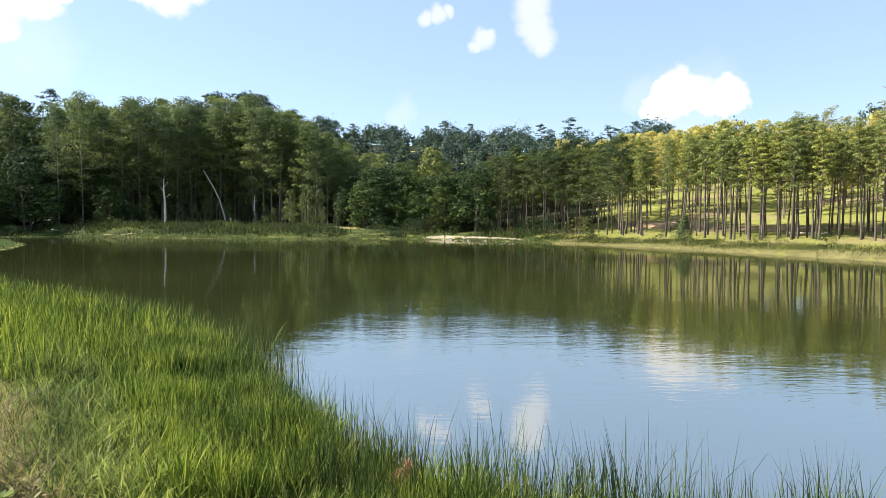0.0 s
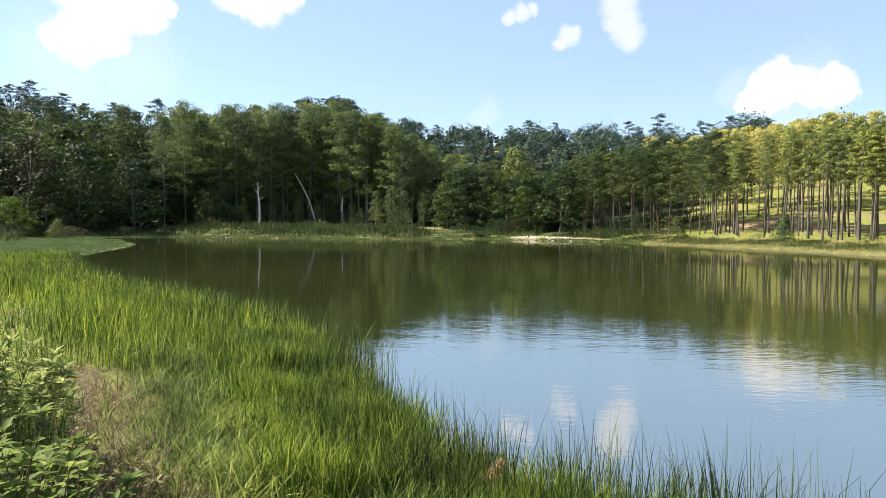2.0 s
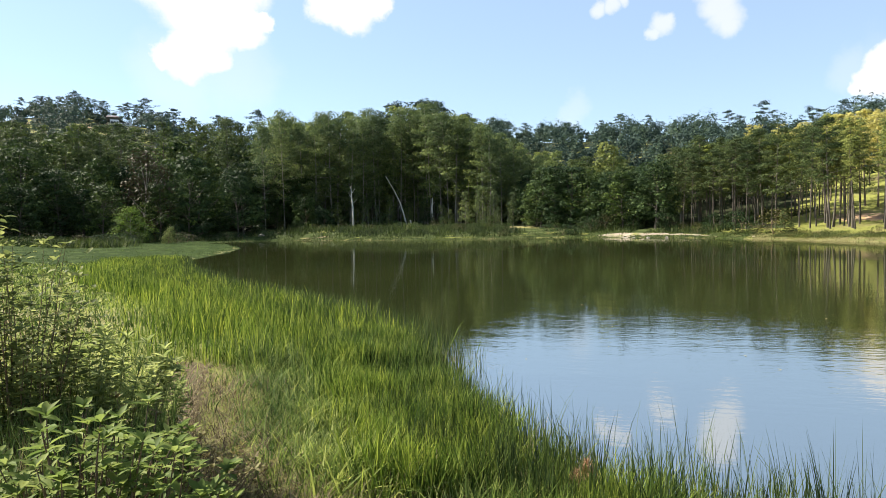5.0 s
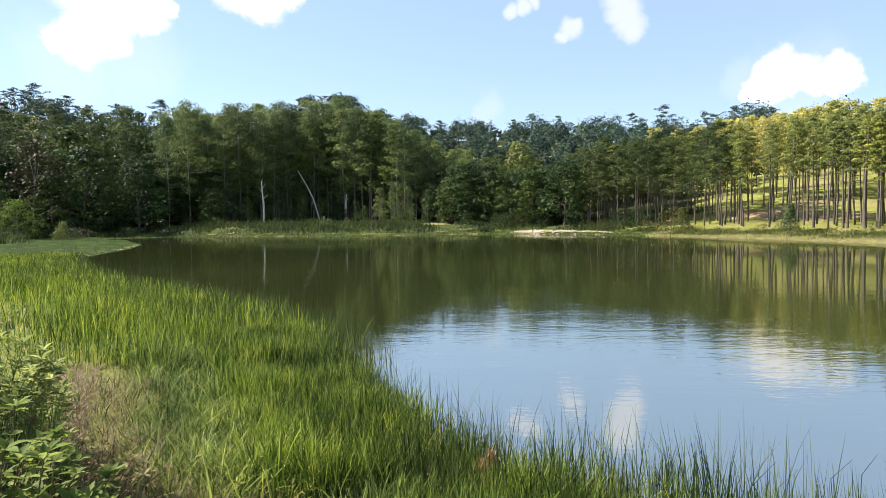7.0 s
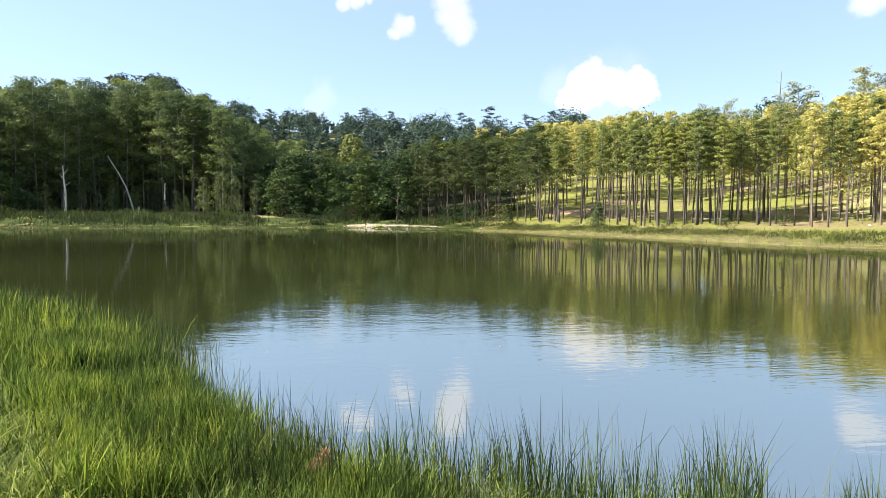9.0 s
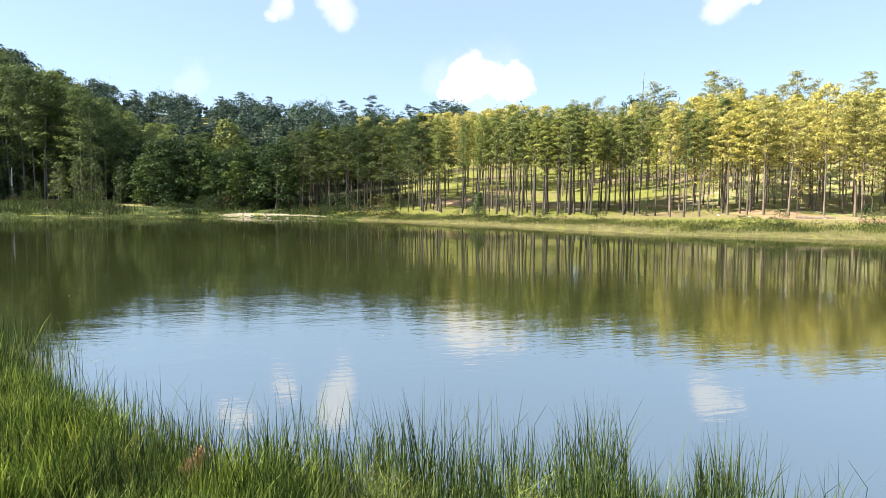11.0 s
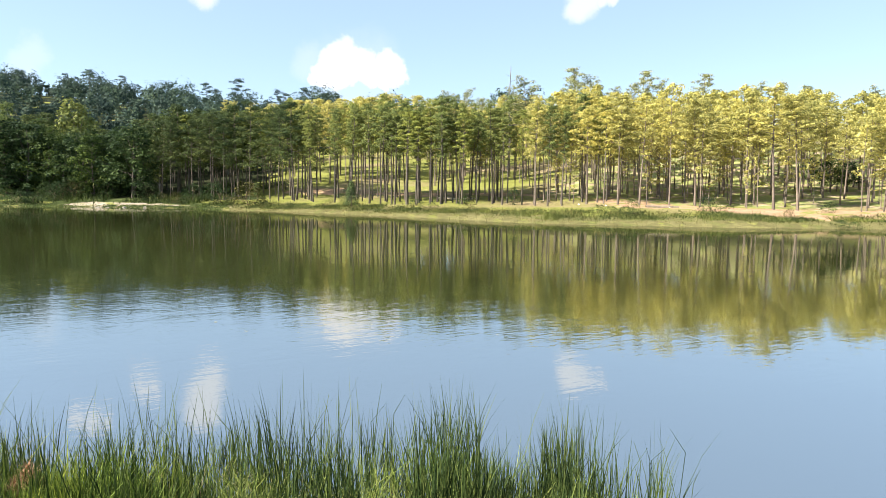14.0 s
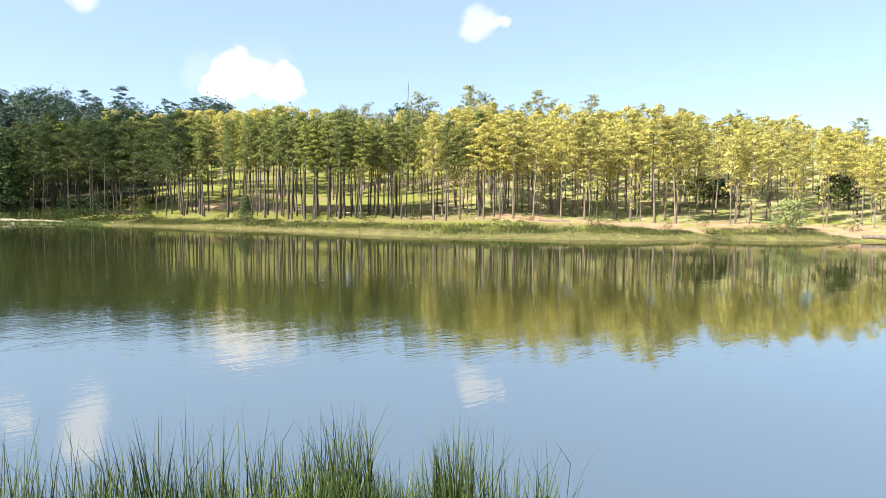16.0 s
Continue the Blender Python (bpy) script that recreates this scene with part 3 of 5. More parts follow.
def pine(h=10.0, r=0.11, bare=0.48, spread=1.35, limbs=24, leaf=0.1, mat=None, per=55, flat=0.5, bark=None, label="", stubs=5, tuft=(0.27, 0.46), rise=(0.05, 0.45), ragged=0.3):
    """A pine: bare tapered trunk, limbs that carry rounded pads of needles, an uneven round top."""
    root = new("pine_tree")
    root.empty_display_size = 0.3
    tp = trunk_path(h, r, 0.25)
    paths, pads = [tp], []
    for i in range(limbs):
        f = bare + (0.97 - bare) * (i + rng.uniform(0, 0.9)) / limbs
        rel = (f - bare) / (0.97 - bare)
        shape = (0.62 + 0.38 * min(1, rel / 0.3)) * math.sqrt(max(0.06, 1 - (0.97 * rel) ** 2.4))
        ln = spread * shape * rng.uniform(1 - ragged, 1 + ragged)
        w = i * 2.4 + rng.uniform(-0.6, 0.6)
        o = along(tp, f)
        tip = o + np.array([math.cos(w) * ln, math.sin(w) * ln, ln * rng.uniform(*rise)])
        midp = (o + tip) / 2 - np.array([0, 0, 0.06 * ln])
        paths.append([(o, r * 0.32 * (1.15 - rel)), (midp, r * 0.2 * (1.15 - rel)), (tip, 0.012)])
        thin = min(1.0, 0.45 + 1.8 * rel)
        for k in (rng.uniform(0.4, 0.65), rng.uniform(0.88, 1.05)):
            pr = rng.uniform(*tuft)
            pads.append((o + (tip - o) * k + rng.normal(size=3) * 0.1, pr, pr * flat * rng.uniform(0.8, 1.25), int(per * thin * (pr / tuft[1]) ** 1.3 + 6)))
    for k in range(3):
        pads.append((along(tp, 0.985) + rng.normal(size=3) * np.array([0.25, 0.25, 0.12]), tuft[1] * 0.8, tuft[1] * 0.6, int(per * 0.8)))
    for i in range(stubs):
        f = rng.uniform(min(0.25, 0.6 * bare), bare + 0.1)
        o, w, ln = along(tp, f), rng.uniform(0, 6.28), rng.uniform(0.2, 0.7)
        paths.append([(o, r * 0.2), (o + np.array([math.cos(w) * ln, math.sin(w) * ln, rng.uniform(-0.1, 0.2)]), 0.008)])
    v, f = tubes(paths[:1], 8)
    v2, f2 = tubes(paths[1:], 4)
    off = len(v)
    child("trunk", mesh_of("trunk", v + v2, f + [tuple(i + off for i in t) for t in f2], bark or BARK, True), root)
    child("crown", mesh_of("crown", *leaf_cloud(pads, leaf, 0.6, 1.7, 0.5), mat or SUNLIT_PINE_LEAF), root)
    return tagged(root, label, "tree", "pine trees")


def broad(h=10.0, r=0.14, bare=0.16, width=3.2, clumps=46, leaf=0.24, mat=None, bark=None, label="", name="broadleaf_tree", group="broadleaf trees", per=58):
    """A broadleaf tree or bush: short trunk, forking limbs, an uneven dome of leaf clumps."""
    root = new(name)
    tp = trunk_path(h * 0.8, r, 0.4)
    paths, pads = [tp], []
    for i in range(clumps):
        u = rng.normal(size=3)
        u /= np.linalg.norm(u)
        f = (i + 0.5) / clumps
        z = bare * h + (h - bare * h) * f
        rel = (z / h - bare) / (1 - bare)
        rad = width * (0.55 + 0.5 * math.sin(math.pi * min(1, rel * 0.8 + 0.12))) * (1 - 0.62 * rel ** 2) * rng.uniform(0.45, 1.05)
        w = i * 2.4 + rng.uniform(-0.5, 0.5)
        c = along(tp, min(0.98, z / h * 1.1)) * np.array([1, 1, 0]) + np.array([math.cos(w) * rad, math.sin(w) * rad, z * rng.uniform(0.92, 1.0)])
        pr = width * rng.uniform(0.22, 0.4)
        pads.append((c, pr, pr * rng.uniform(0.6, 0.85), per))
        if i % 3 == 0:
            o = along(tp, max(0.12, min(0.9, z / h * 0.75)))
            paths.append([(o, r * 0.4), ((o + c) / 2 + np.array([0, 0, -0.1]), r * 0.25), (c, 0.02)])
    v, f = tubes(paths, 6)
    child("trunk", mesh_of("trunk", v, f, bark or GREY_BARK, True), root)
    child("crown", mesh_of("crown", *leaf_cloud(pads, leaf, 0.5, 1.3), mat or BROAD_LEAF), root)
    return tagged(root, label, "bush" if name == "shrub" else "tree", group)


RIGHT_PINES = [pine(10, 0.075 + 0.016 * (i % 2), (0.36, 0.48, 0.42, 0.52, 0.44)[i], 1.15 + 0.15 * (i % 3), 27 + i % 4, 0.108, SUNLIT_PINE_LEAF, 48,
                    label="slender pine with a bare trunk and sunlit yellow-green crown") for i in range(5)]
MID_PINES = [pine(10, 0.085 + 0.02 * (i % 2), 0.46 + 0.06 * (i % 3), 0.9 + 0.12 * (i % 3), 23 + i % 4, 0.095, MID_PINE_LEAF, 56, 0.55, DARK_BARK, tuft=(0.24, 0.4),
                  label="slender pine with a shade-darkened green crown and bare dark trunk near the shore") for i in range(4)]
LOW_PINES = [pine(10, 0.07, 0.16 + 0.06 * i, 1.0 + 0.1 * i, 30, 0.1, SUNLIT_PINE_LEAF, 50, tuft=(0.26, 0.42), label="pine with yellow-green foliage almost to the ground") for i in range(3)]
DARK_PINES = [pine(10, 0.06, 0.14 + 0.1 * (i % 3), 1.2 + 0.2 * (i % 3), 23, 0.086, SHADED_PINE_LEAF, 105, 0.62, GREY_BARK, tuft=(0.36, 0.7), stubs=8,
                   label="tall pine with a shade-darkened green crown in dense woodland") for i in range(5)]
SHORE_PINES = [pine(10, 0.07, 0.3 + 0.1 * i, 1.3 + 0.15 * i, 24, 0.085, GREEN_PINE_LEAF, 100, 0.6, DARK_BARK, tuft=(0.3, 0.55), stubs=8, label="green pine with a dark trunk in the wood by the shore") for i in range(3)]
TALL_PINES = [pine(10, 0.09, 0.46 + 0.06 * i, 1.25, 30, 0.085, PALE_PINE_LEAF, 56, 0.7, tuft=(0.24, 0.42), ragged=0.45, label="tall rounded pine standing above the sunlit wood") for i in range(3)]
RIDGE_PINES = [pine(10, 0.11, 0.52 + 0.06 * i, 1.9 + 0.3 * i, 13 + i, 0.15, HAZED_LEAF, 84, 0.36, DARK_BARK, tuft=(0.5, 0.95), rise=(0.0, 0.25), ragged=0.5,
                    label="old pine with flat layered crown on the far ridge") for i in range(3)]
BROADS = [broad(10, 0.14, 0.06 + 0.05 * (i % 3), 3.0 + 0.4 * (i % 3), 36, 0.21, BROAD_LEAF, DARK_BARK, per=96,
                label="dense dark green broadleaf tree at the forest edge") for i in range(4)]
UNDERSTOREY = [broad(10, 0.12, 0.05 + 0.08 * i, 3.0, 30, 0.21, UNDERGROWTH, GREY_BARK, per=80, label="grey-green understorey tree between the pine trunks") for i in range(3)]
SAPLINGS = [pine(7, 0.045, 0.22 + 0.12 * i, 0.7, 12, 0.1, SUNLIT_PINE_LEAF, 30, 0.6, tuft=(0.2, 0.34), label="thin young pine between the tall trunks") for i in range(2)]
SHRUBS = [broad(2.2, 0.04, 0.02, 1.3, 24, 0.085, (BROAD_LEAF, BANK_GRASS)[i % 2], TWIG, name="shrub", group="shrubs on the banks", per=36,
                label="low leafy green shrub on the lake bank") for i in range(3)]
used = set()


def plant(source, az, d, h, base_h, turn=None, sink=0.1, lean=0.0, wide=1.0):
    """Sets a tree of height h on the ground; the first one of its kind is the tree itself."""
    x, y, z = place(az, d)
    k = h / base_h
    m = pose(x, y, z - sink, lean * 0.6, lean, rng.uniform(0, 360) if turn is None else turn) @ Matrix.Diagonal((k * wide, k * wide, k, 1))
    if source.name not in used:
        used.add(source.name)
        source.matrix_basis = m
        return source
    return copy_thing(source, m @ Matrix.Diagonal((*(1 / c for c in source.scale), 1)))


TAKEN = []
# how high the tree tops stand against the sky, as seen from the bank: azimuth, degrees
TOP_AZ = [-62, -49.5, -46, -42, -38, -36, -33.6, -31.4, -29, -26.7, -25.4, -24.2, -21.8, -19.3, -16.8, -14.8, -12.8, -10.8, -8.3, -6.8, -4.4, -2.5, 0.4, 3.1, 4.9, 7.1, 9.2, 10.8, 13.2, 15.1,
          17.8, 22.2, 24.7, 27.6, 29.1, 32, 35, 37.9, 39.3, 41.4, 43.5, 44.6, 47.9, 51.7, 55, 57.6, 60, 62.4, 65.6, 67.9, 70.8, 73, 84]
TOP_EL = [8.0, 7.9, 8.1, 8.3, 8.6, 8.7, 9.3, 9.4, 9.6, 9.0, 9.7, 10.1, 10.2, 10.4, 10.4, 9.8, 9.1, 8.2, 6.9, 6.1, 6.4, 6.2, 5.1, 5.2, 6.3, 7.2, 7.6, 7.9, 7.5, 7.8,
          7.7, 8.3, 8.4, 8.2, 8.6, 7.6, 8.8, 8.4, 9.0, 9.2, 9.0, 8.4, 8.9, 8.5, 8.5, 8.3, 7.6, 7.8, 7.2, 6.4, 6.0, 5.2, 5.0]


def rise_to(az, d, el):
    """The height of a tree whose top stands at an elevation of el degrees, as seen from the bank."""
    return d * math.tan(radians(el)) + 2.0 - place(az, d)[2]


def tree_height(az, d, h):
    """A height up to h that keeps within the line of the tree tops."""
    most = rise_to(az, d, float(np.interp(az, TOP_AZ, TOP_EL)))
    return min(h, max(3.0, most * rng.uniform(0.88 if az < -8 else 0.8, 1.04)))



def scatter(kinds, n, az0, az1, d0, d1, h0, h1, base_h, gap, lean=2.0, wide=(0.85, 1.2), power=1.0):
    """Strews trees over a stretch of azimuth; d0 and d1 are tables of (azimuth, distance)."""
    made, tries = 0, 0
    while made < n and tries < n * 40:
        tries += 1
        az = rng.uniform(az0, az1)
        a, b = np.interp(az, *zip(*d0)), np.interp(az, *zip(*d1))
        d = a + (b - a) * rng.uniform() ** power
        x, y = d * math.sin(radians(az)), d * math.cos(radians(az))
        if any((x - p) ** 2 + (y - q) ** 2 < gap * gap for p, q in TAKEN):
            continue
        if shore(x, y) < 3:
            continue
        TAKEN.append((x, y))
        plant(kinds[int(rng.integers(len(kinds)))], az, d, tree_height(az, d, rng.uniform(h0, h1)), base_h, lean=rng.uniform(-lean, lean), wide=rng.uniform(*wide))
        made += 1


def bark_and_leaf(tree):
    return sorted(tree.children, key=lambda o: o.name.startswith("crown"))


def woods(name, kinds, n, az0, az1, d0, d1, h0, h1, base_h, gap, label, wide=(0.85, 1.2)):
    """The trees further back in a wood, joined into one mesh of bark and foliage."""
    vs, fs, ms, off, made, tries = [], [], [], 0, 0, 0
    while made < n and tries < n * 40:
        tries += 1
        az = rng.uniform(az0, az1)
        a, b = np.interp(az, *zip(*d0)), np.interp(az, *zip(*d1))
        d = a + (b - a) * rng.uniform()
        x, y, z = place(az, d)
        if any((x - p) ** 2 + (y - q) ** 2 < gap * gap for p, q in TAKEN):
            continue
        TAKEN.append((x, y))
        kind = kinds[int(rng.integers(len(kinds)))]
        k, w, t = tree_height(az, d, rng.uniform(h0, h1)) / base_h, rng.uniform(*wide), rng.uniform(0, 6.28)
        turn = np.array([[math.cos(t), -math.sin(t), 0], [math.sin(t), math.cos(t), 0], [0, 0, 1]])
        for slot, piece in enumerate(bark_and_leaf(kind)):
            me = piece.data
            v = np.empty(len(me.vertices) * 3)
            me.vertices.foreach_get("co", v)
            f = np.empty(len(me.loops), np.int32)
            me.loops.foreach_get("vertex_index", f)
            if slot == 0:
                f = f[:336]
            else:
                keep = rng.uniform(size=len(f) // 3) < (0.46 if name == "pine_wood" else 0.4)
                f = f.reshape(-1, 3)[keep].ravel()
                v = v.reshape(-1, 3)[f].reshape(-1, 3, 3)
                v = (v.mean(1, keepdims=True) * -0.45 + v * 1.45).ravel()
                f = np.arange(len(f))
            vs.append((v.reshape(-1, 3) * np.array([k * w, k * w, k])) @ turn.T + np.array([x, y, z - 0.1]))
            fs.append(f.reshape(-1, 3) + off)
            ms.append(np.full(len(f) // 3, slot, np.int32))
            off += len(v) // 3
        made += 1
    me = mesh_of(name, np.concatenate(vs), np.concatenate(fs), bark_and_leaf(kinds[0])[0].data.materials[0])
    me.materials.append(bark_and_leaf(kinds[0])[1].data.materials[0])
    me.polygons.foreach_set("material_index", np.concatenate(ms))
    return tagged(new(name, me), label, "woods", kind="stuff")


FRONT = [(-60, 118), (-48, 120), (-40, 124), (-30, 136), (-22, 137), (-17, 134), (-10, 118), (-4, 107), (0, 101), (6, 92), (10, 86), (14, 79), (18, 73), (23, 68), (28, 63),
         (36, 61), (43, 58), (50, 57), (57, 57), (65, 58), (72, 60), (82, 62)]


def back(k, off=0):
    return [(a, d + k + off) for a, d in FRONT]


# particular trees first
for az, d, el, w in [(35.9, 88, 9.9, 1.3), (34.9, 90, 9.1, 1.0), (39.4, 92, 9.6, 1.0), (40.2, 96, 10.8, 1.1), (41.4, 94, 10.1, 1.1), (43.2, 96, 9.1, 1.0), (46.1, 96, 10.3, 1.1), (44.9, 98, 9.4, 0.9), (47.0, 96, 9.4, 1.0),
                     (50.1, 95, 9.9, 1.2), (54.6, 90, 8.8, 1.2), (53.4, 92, 8.5, 1.0), (57.7, 88, 8.5, 1.1), (30.6, 98, 9.0, 1.0), (29.2, 98, 8.8, 1.0), (32.0, 96, 8.4, 0.9), (62.2, 84, 8.0, 1.1), (70.2, 82, 7.1, 1.1)]:
    TAKEN.append((d * math.sin(radians(az)), d * math.cos(radians(az))))
    plant(TALL_PINES[int(rng.integers(3))], az, d, rise_to(az, d, el), 10, wide=w)
for az, d, el in [(11.25, 262, 9.2), (-44.9, 330, 10.7), (-46.0, 325, 10.2), (-47.4, 325, 9.6), (-48.4, 325, 9.3), (-45.4, 325, 10.2), (-43.6, 332, 10.1), (-42.9, 330, 9.9), (-41.2, 330, 10.1), (-40.6, 330, 10.0), (-40.0, 322, 10.5),
                  (-47.0, 322, 9.5), (-46.6, 326, 9.8), (-45.7, 330, 9.9), (-44.4, 326, 10.1), (-44.0, 330, 9.9), (-43.2, 335, 9.7), (-41.8, 335, 9.7), (-41.4, 326, 9.8), (-40.3, 328, 9.9), (-39.5, 325, 9.5), (-38.4, 322, 9.2), (-37.2, 318, 9.1), (-39.0, 322, 9.4), (-37.9, 320, 9.8), (-36.4, 315, 9.2), (-34.4, 310, 9.4), (-31.3, 300, 9.9), (-19.4, 190, 10.65), (-16.7, 190, 10.85), (-15.8, 195, 10.6), (-13.2, 200, 9.7), (-10.8, 300, 9.3), (-9.5, 300, 9.0),
                  (-8.0, 300, 8.8), (-6.5, 300, 8.6), (-4.2, 305, 8.6), (-1.5, 305, 8.7), (0.1, 300, 9.1), (0.9, 300, 8.7), (2.4, 300, 8.9), (3.4, 300, 8.1), (6.0, 300, 8.1), (8.6, 285, 8.8), (9.3, 285, 8.3), (14.2, 250, 8.5),
                  (14.9, 250, 8.3), (16.5, 240, 8.8), (17.1, 240, 8.4), (18.4, 235, 8.4), (19.2, 230, 8.5)]:
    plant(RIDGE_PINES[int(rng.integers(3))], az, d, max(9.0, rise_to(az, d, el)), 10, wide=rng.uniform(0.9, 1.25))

for az, d, el in [(17.9, 98, 8.1), (18.7, 96, 7.8), (19.6, 104, 7.9), (22.4, 100, 8.4), (23.6, 104, 8.7), (24.8, 98, 8.6), (26.4, 102, 8.5), (16.6, 104, 7.5), (20.9, 100, 8.1), (21.6, 106, 8.4)]:
    TAKEN.append((d * math.sin(radians(az)), d * math.cos(radians(az))))
    plant(RIGHT_PINES[int(rng.integers(5))], az, d, rise_to(az, d, el), 10, wide=1.25)

plant(MID_PINES[0], 28.5, 63.5, 10.6, 10, wide=1.25)
# sunny pine wood on the east bank
scatter(MID_PINES, 10, 15.5, 17.7, FRONT, back(8), 9.0, 12.5, 10, 0.7, lean=2.6, wide=(0.8, 1.15))
scatter(MID_PINES, 66, 19, 34, FRONT, back(8), 9.0, 12.5, 10, 0.7, lean=2.6, wide=(0.8, 1.15))
scatter(MID_PINES, 12, 33, 43, FRONT, back(4), 8.5, 12, 10, 0.9, lean=2.6, wide=(0.7, 1.0))
scatter(RIGHT_PINES, 8, 27, 33, back(6), back(14), 10, 13, 10, 1.1, wide=(0.9, 1.2))
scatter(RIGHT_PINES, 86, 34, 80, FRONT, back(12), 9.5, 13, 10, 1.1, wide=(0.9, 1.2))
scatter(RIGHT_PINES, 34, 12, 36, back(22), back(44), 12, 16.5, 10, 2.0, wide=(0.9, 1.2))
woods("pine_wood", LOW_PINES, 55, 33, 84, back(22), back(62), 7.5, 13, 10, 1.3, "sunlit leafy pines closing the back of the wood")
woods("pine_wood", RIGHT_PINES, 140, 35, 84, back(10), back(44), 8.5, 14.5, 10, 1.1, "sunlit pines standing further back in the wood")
woods("pine_wood", LOW_PINES, 80, 10, 37, back(40), back(95), 10, 14, 10, 2.0, "sunlit pines on the slope behind the meadow")
woods("pine_wood", SHORE_PINES, 34, 6, 18, back(5), back(26), 9.5, 13, 10, 1.4, "green pines behind the shore")
woods("pine_wood", RIGHT_PINES, 30, 52, 84, back(8), back(40), 8.5, 13, 10, 1.1, "sunlit pines crowding the end of the wood")
for tree, az, d in zip(LOW_PINES, (38.5, 56.0, 66.0), (84, 82, 80)):
    plant(tree, az, d, 9.0, 10)
plant(SAPLINGS[0], 47.0, 66, 6.0, 7)
plant(SAPLINGS[1], 52.5, 64, 6.5, 7)
woods("young_pines", SAPLINGS, 130, 36, 82, back(0), back(30), 4.5, 8.5, 7, 0.8, "thin young pines among the tall trunks")
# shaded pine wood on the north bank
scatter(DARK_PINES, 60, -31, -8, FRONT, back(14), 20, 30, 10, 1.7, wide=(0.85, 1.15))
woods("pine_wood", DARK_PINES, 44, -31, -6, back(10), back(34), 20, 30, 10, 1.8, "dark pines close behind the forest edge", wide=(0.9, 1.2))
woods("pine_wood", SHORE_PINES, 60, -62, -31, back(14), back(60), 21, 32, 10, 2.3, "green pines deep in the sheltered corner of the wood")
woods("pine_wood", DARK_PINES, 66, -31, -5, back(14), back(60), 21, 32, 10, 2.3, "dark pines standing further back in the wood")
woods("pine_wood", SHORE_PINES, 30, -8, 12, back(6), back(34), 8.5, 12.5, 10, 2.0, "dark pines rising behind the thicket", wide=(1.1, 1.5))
scatter(SHORE_PINES, 34, 4, 17.5, back(0), back(16), 10, 13.5, 10, 1.3, wide=(0.9, 1.2))
# broadleaf thickets
scatter(BROADS, 26, -8, 7, back(-1), back(10), 7.5, 11.0, 10, 2.2, wide=(0.9, 1.25))
scatter(BROADS, 44, -62, -31, back(-6), back(16), 8, 16, 10, 2.8, wide=(0.9, 1.2))
woods("thicket", BROADS, 60, -62, -30, back(10), back(60), 12, 19, 10, 3.0, "dense dark broadleaf trees in the sheltered corner", wide=(0.8, 1.1))
scatter(BROADS, 15, -31, -24.5, back(1), back(12), 5, 12, 10, 2.3, wide=(0.8, 1.1))
scatter(UNDERSTOREY, 26, -25, -8, back(4), back(18), 5, 11, 10, 2.2, wide=(0.6, 0.9))
scatter(UNDERSTOREY, 30, -29, -9, back(-3), back(5), 2.5, 7.5, 10, 2.0, wide=(0.55, 0.9))
woods("thicket", UNDERSTOREY, 70, -32, -7, back(9), back(26), 6, 13, 10, 1.8, "grey-green undergrowth between the trunks")
woods("thicket", BROADS, 90, -60, 16, back(13), back(42), 6, 12, 10, 2.2, "dense dark undergrowth inside the forest")


# ---- far woods on the hills ----
def far_woods():
    pads, n = [], 0
    while n < 1550:
        az = rng.uniform(-64, 38) if n < 1050 else rng.uniform(-64, -28) if n < 1300 else rng.uniform(-16, 16)
        rd = float(np.interp(az, RIDGE_AZ, RIDGE_D))
        d0 = float(np.interp(az, *zip(*FRONT))) + 45
        d = d0 + (rd + 25 - d0) * rng.uniform() ** (0.5 if n < 1300 else 0.8)
        x, y, z = place(az, d)
        h = (rng.uniform(6, 10.5) if az < -27 else rng.uniform(5.5, 12.5)) * (0.86 + 0.2 * math.sin(az * 1.1 + 1) + 0.14 * math.sin(az * 2.9)) * (0.25 if -44.0 < az < -40.2 and 200 < d < 324 else 1.0)
        w = max(1.5, h * rng.uniform(0.26, 0.5))
        pads.append(((x, y, z + h * 0.45), w * 0.85, h * 0.5, 80))
        for k in range(4):
            t = rng.uniform(0, 6.28)
            pads.append(((x + w * 0.6 * math.cos(t), y + w * 0.6 * math.sin(t), z + h * rng.uniform(0.3, 0.85)), w * 0.45, w * 0.36, 34))
        n += 1
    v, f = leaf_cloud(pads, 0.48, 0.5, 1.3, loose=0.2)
    ob = new("far_woods", mesh_of("far_woods", v, f, HAZED_LEAF))
    return tagged(ob, "distant mixed woods covering the hills, haze blue mixed into the leaves", "woods", kind="stuff")


far_woods()


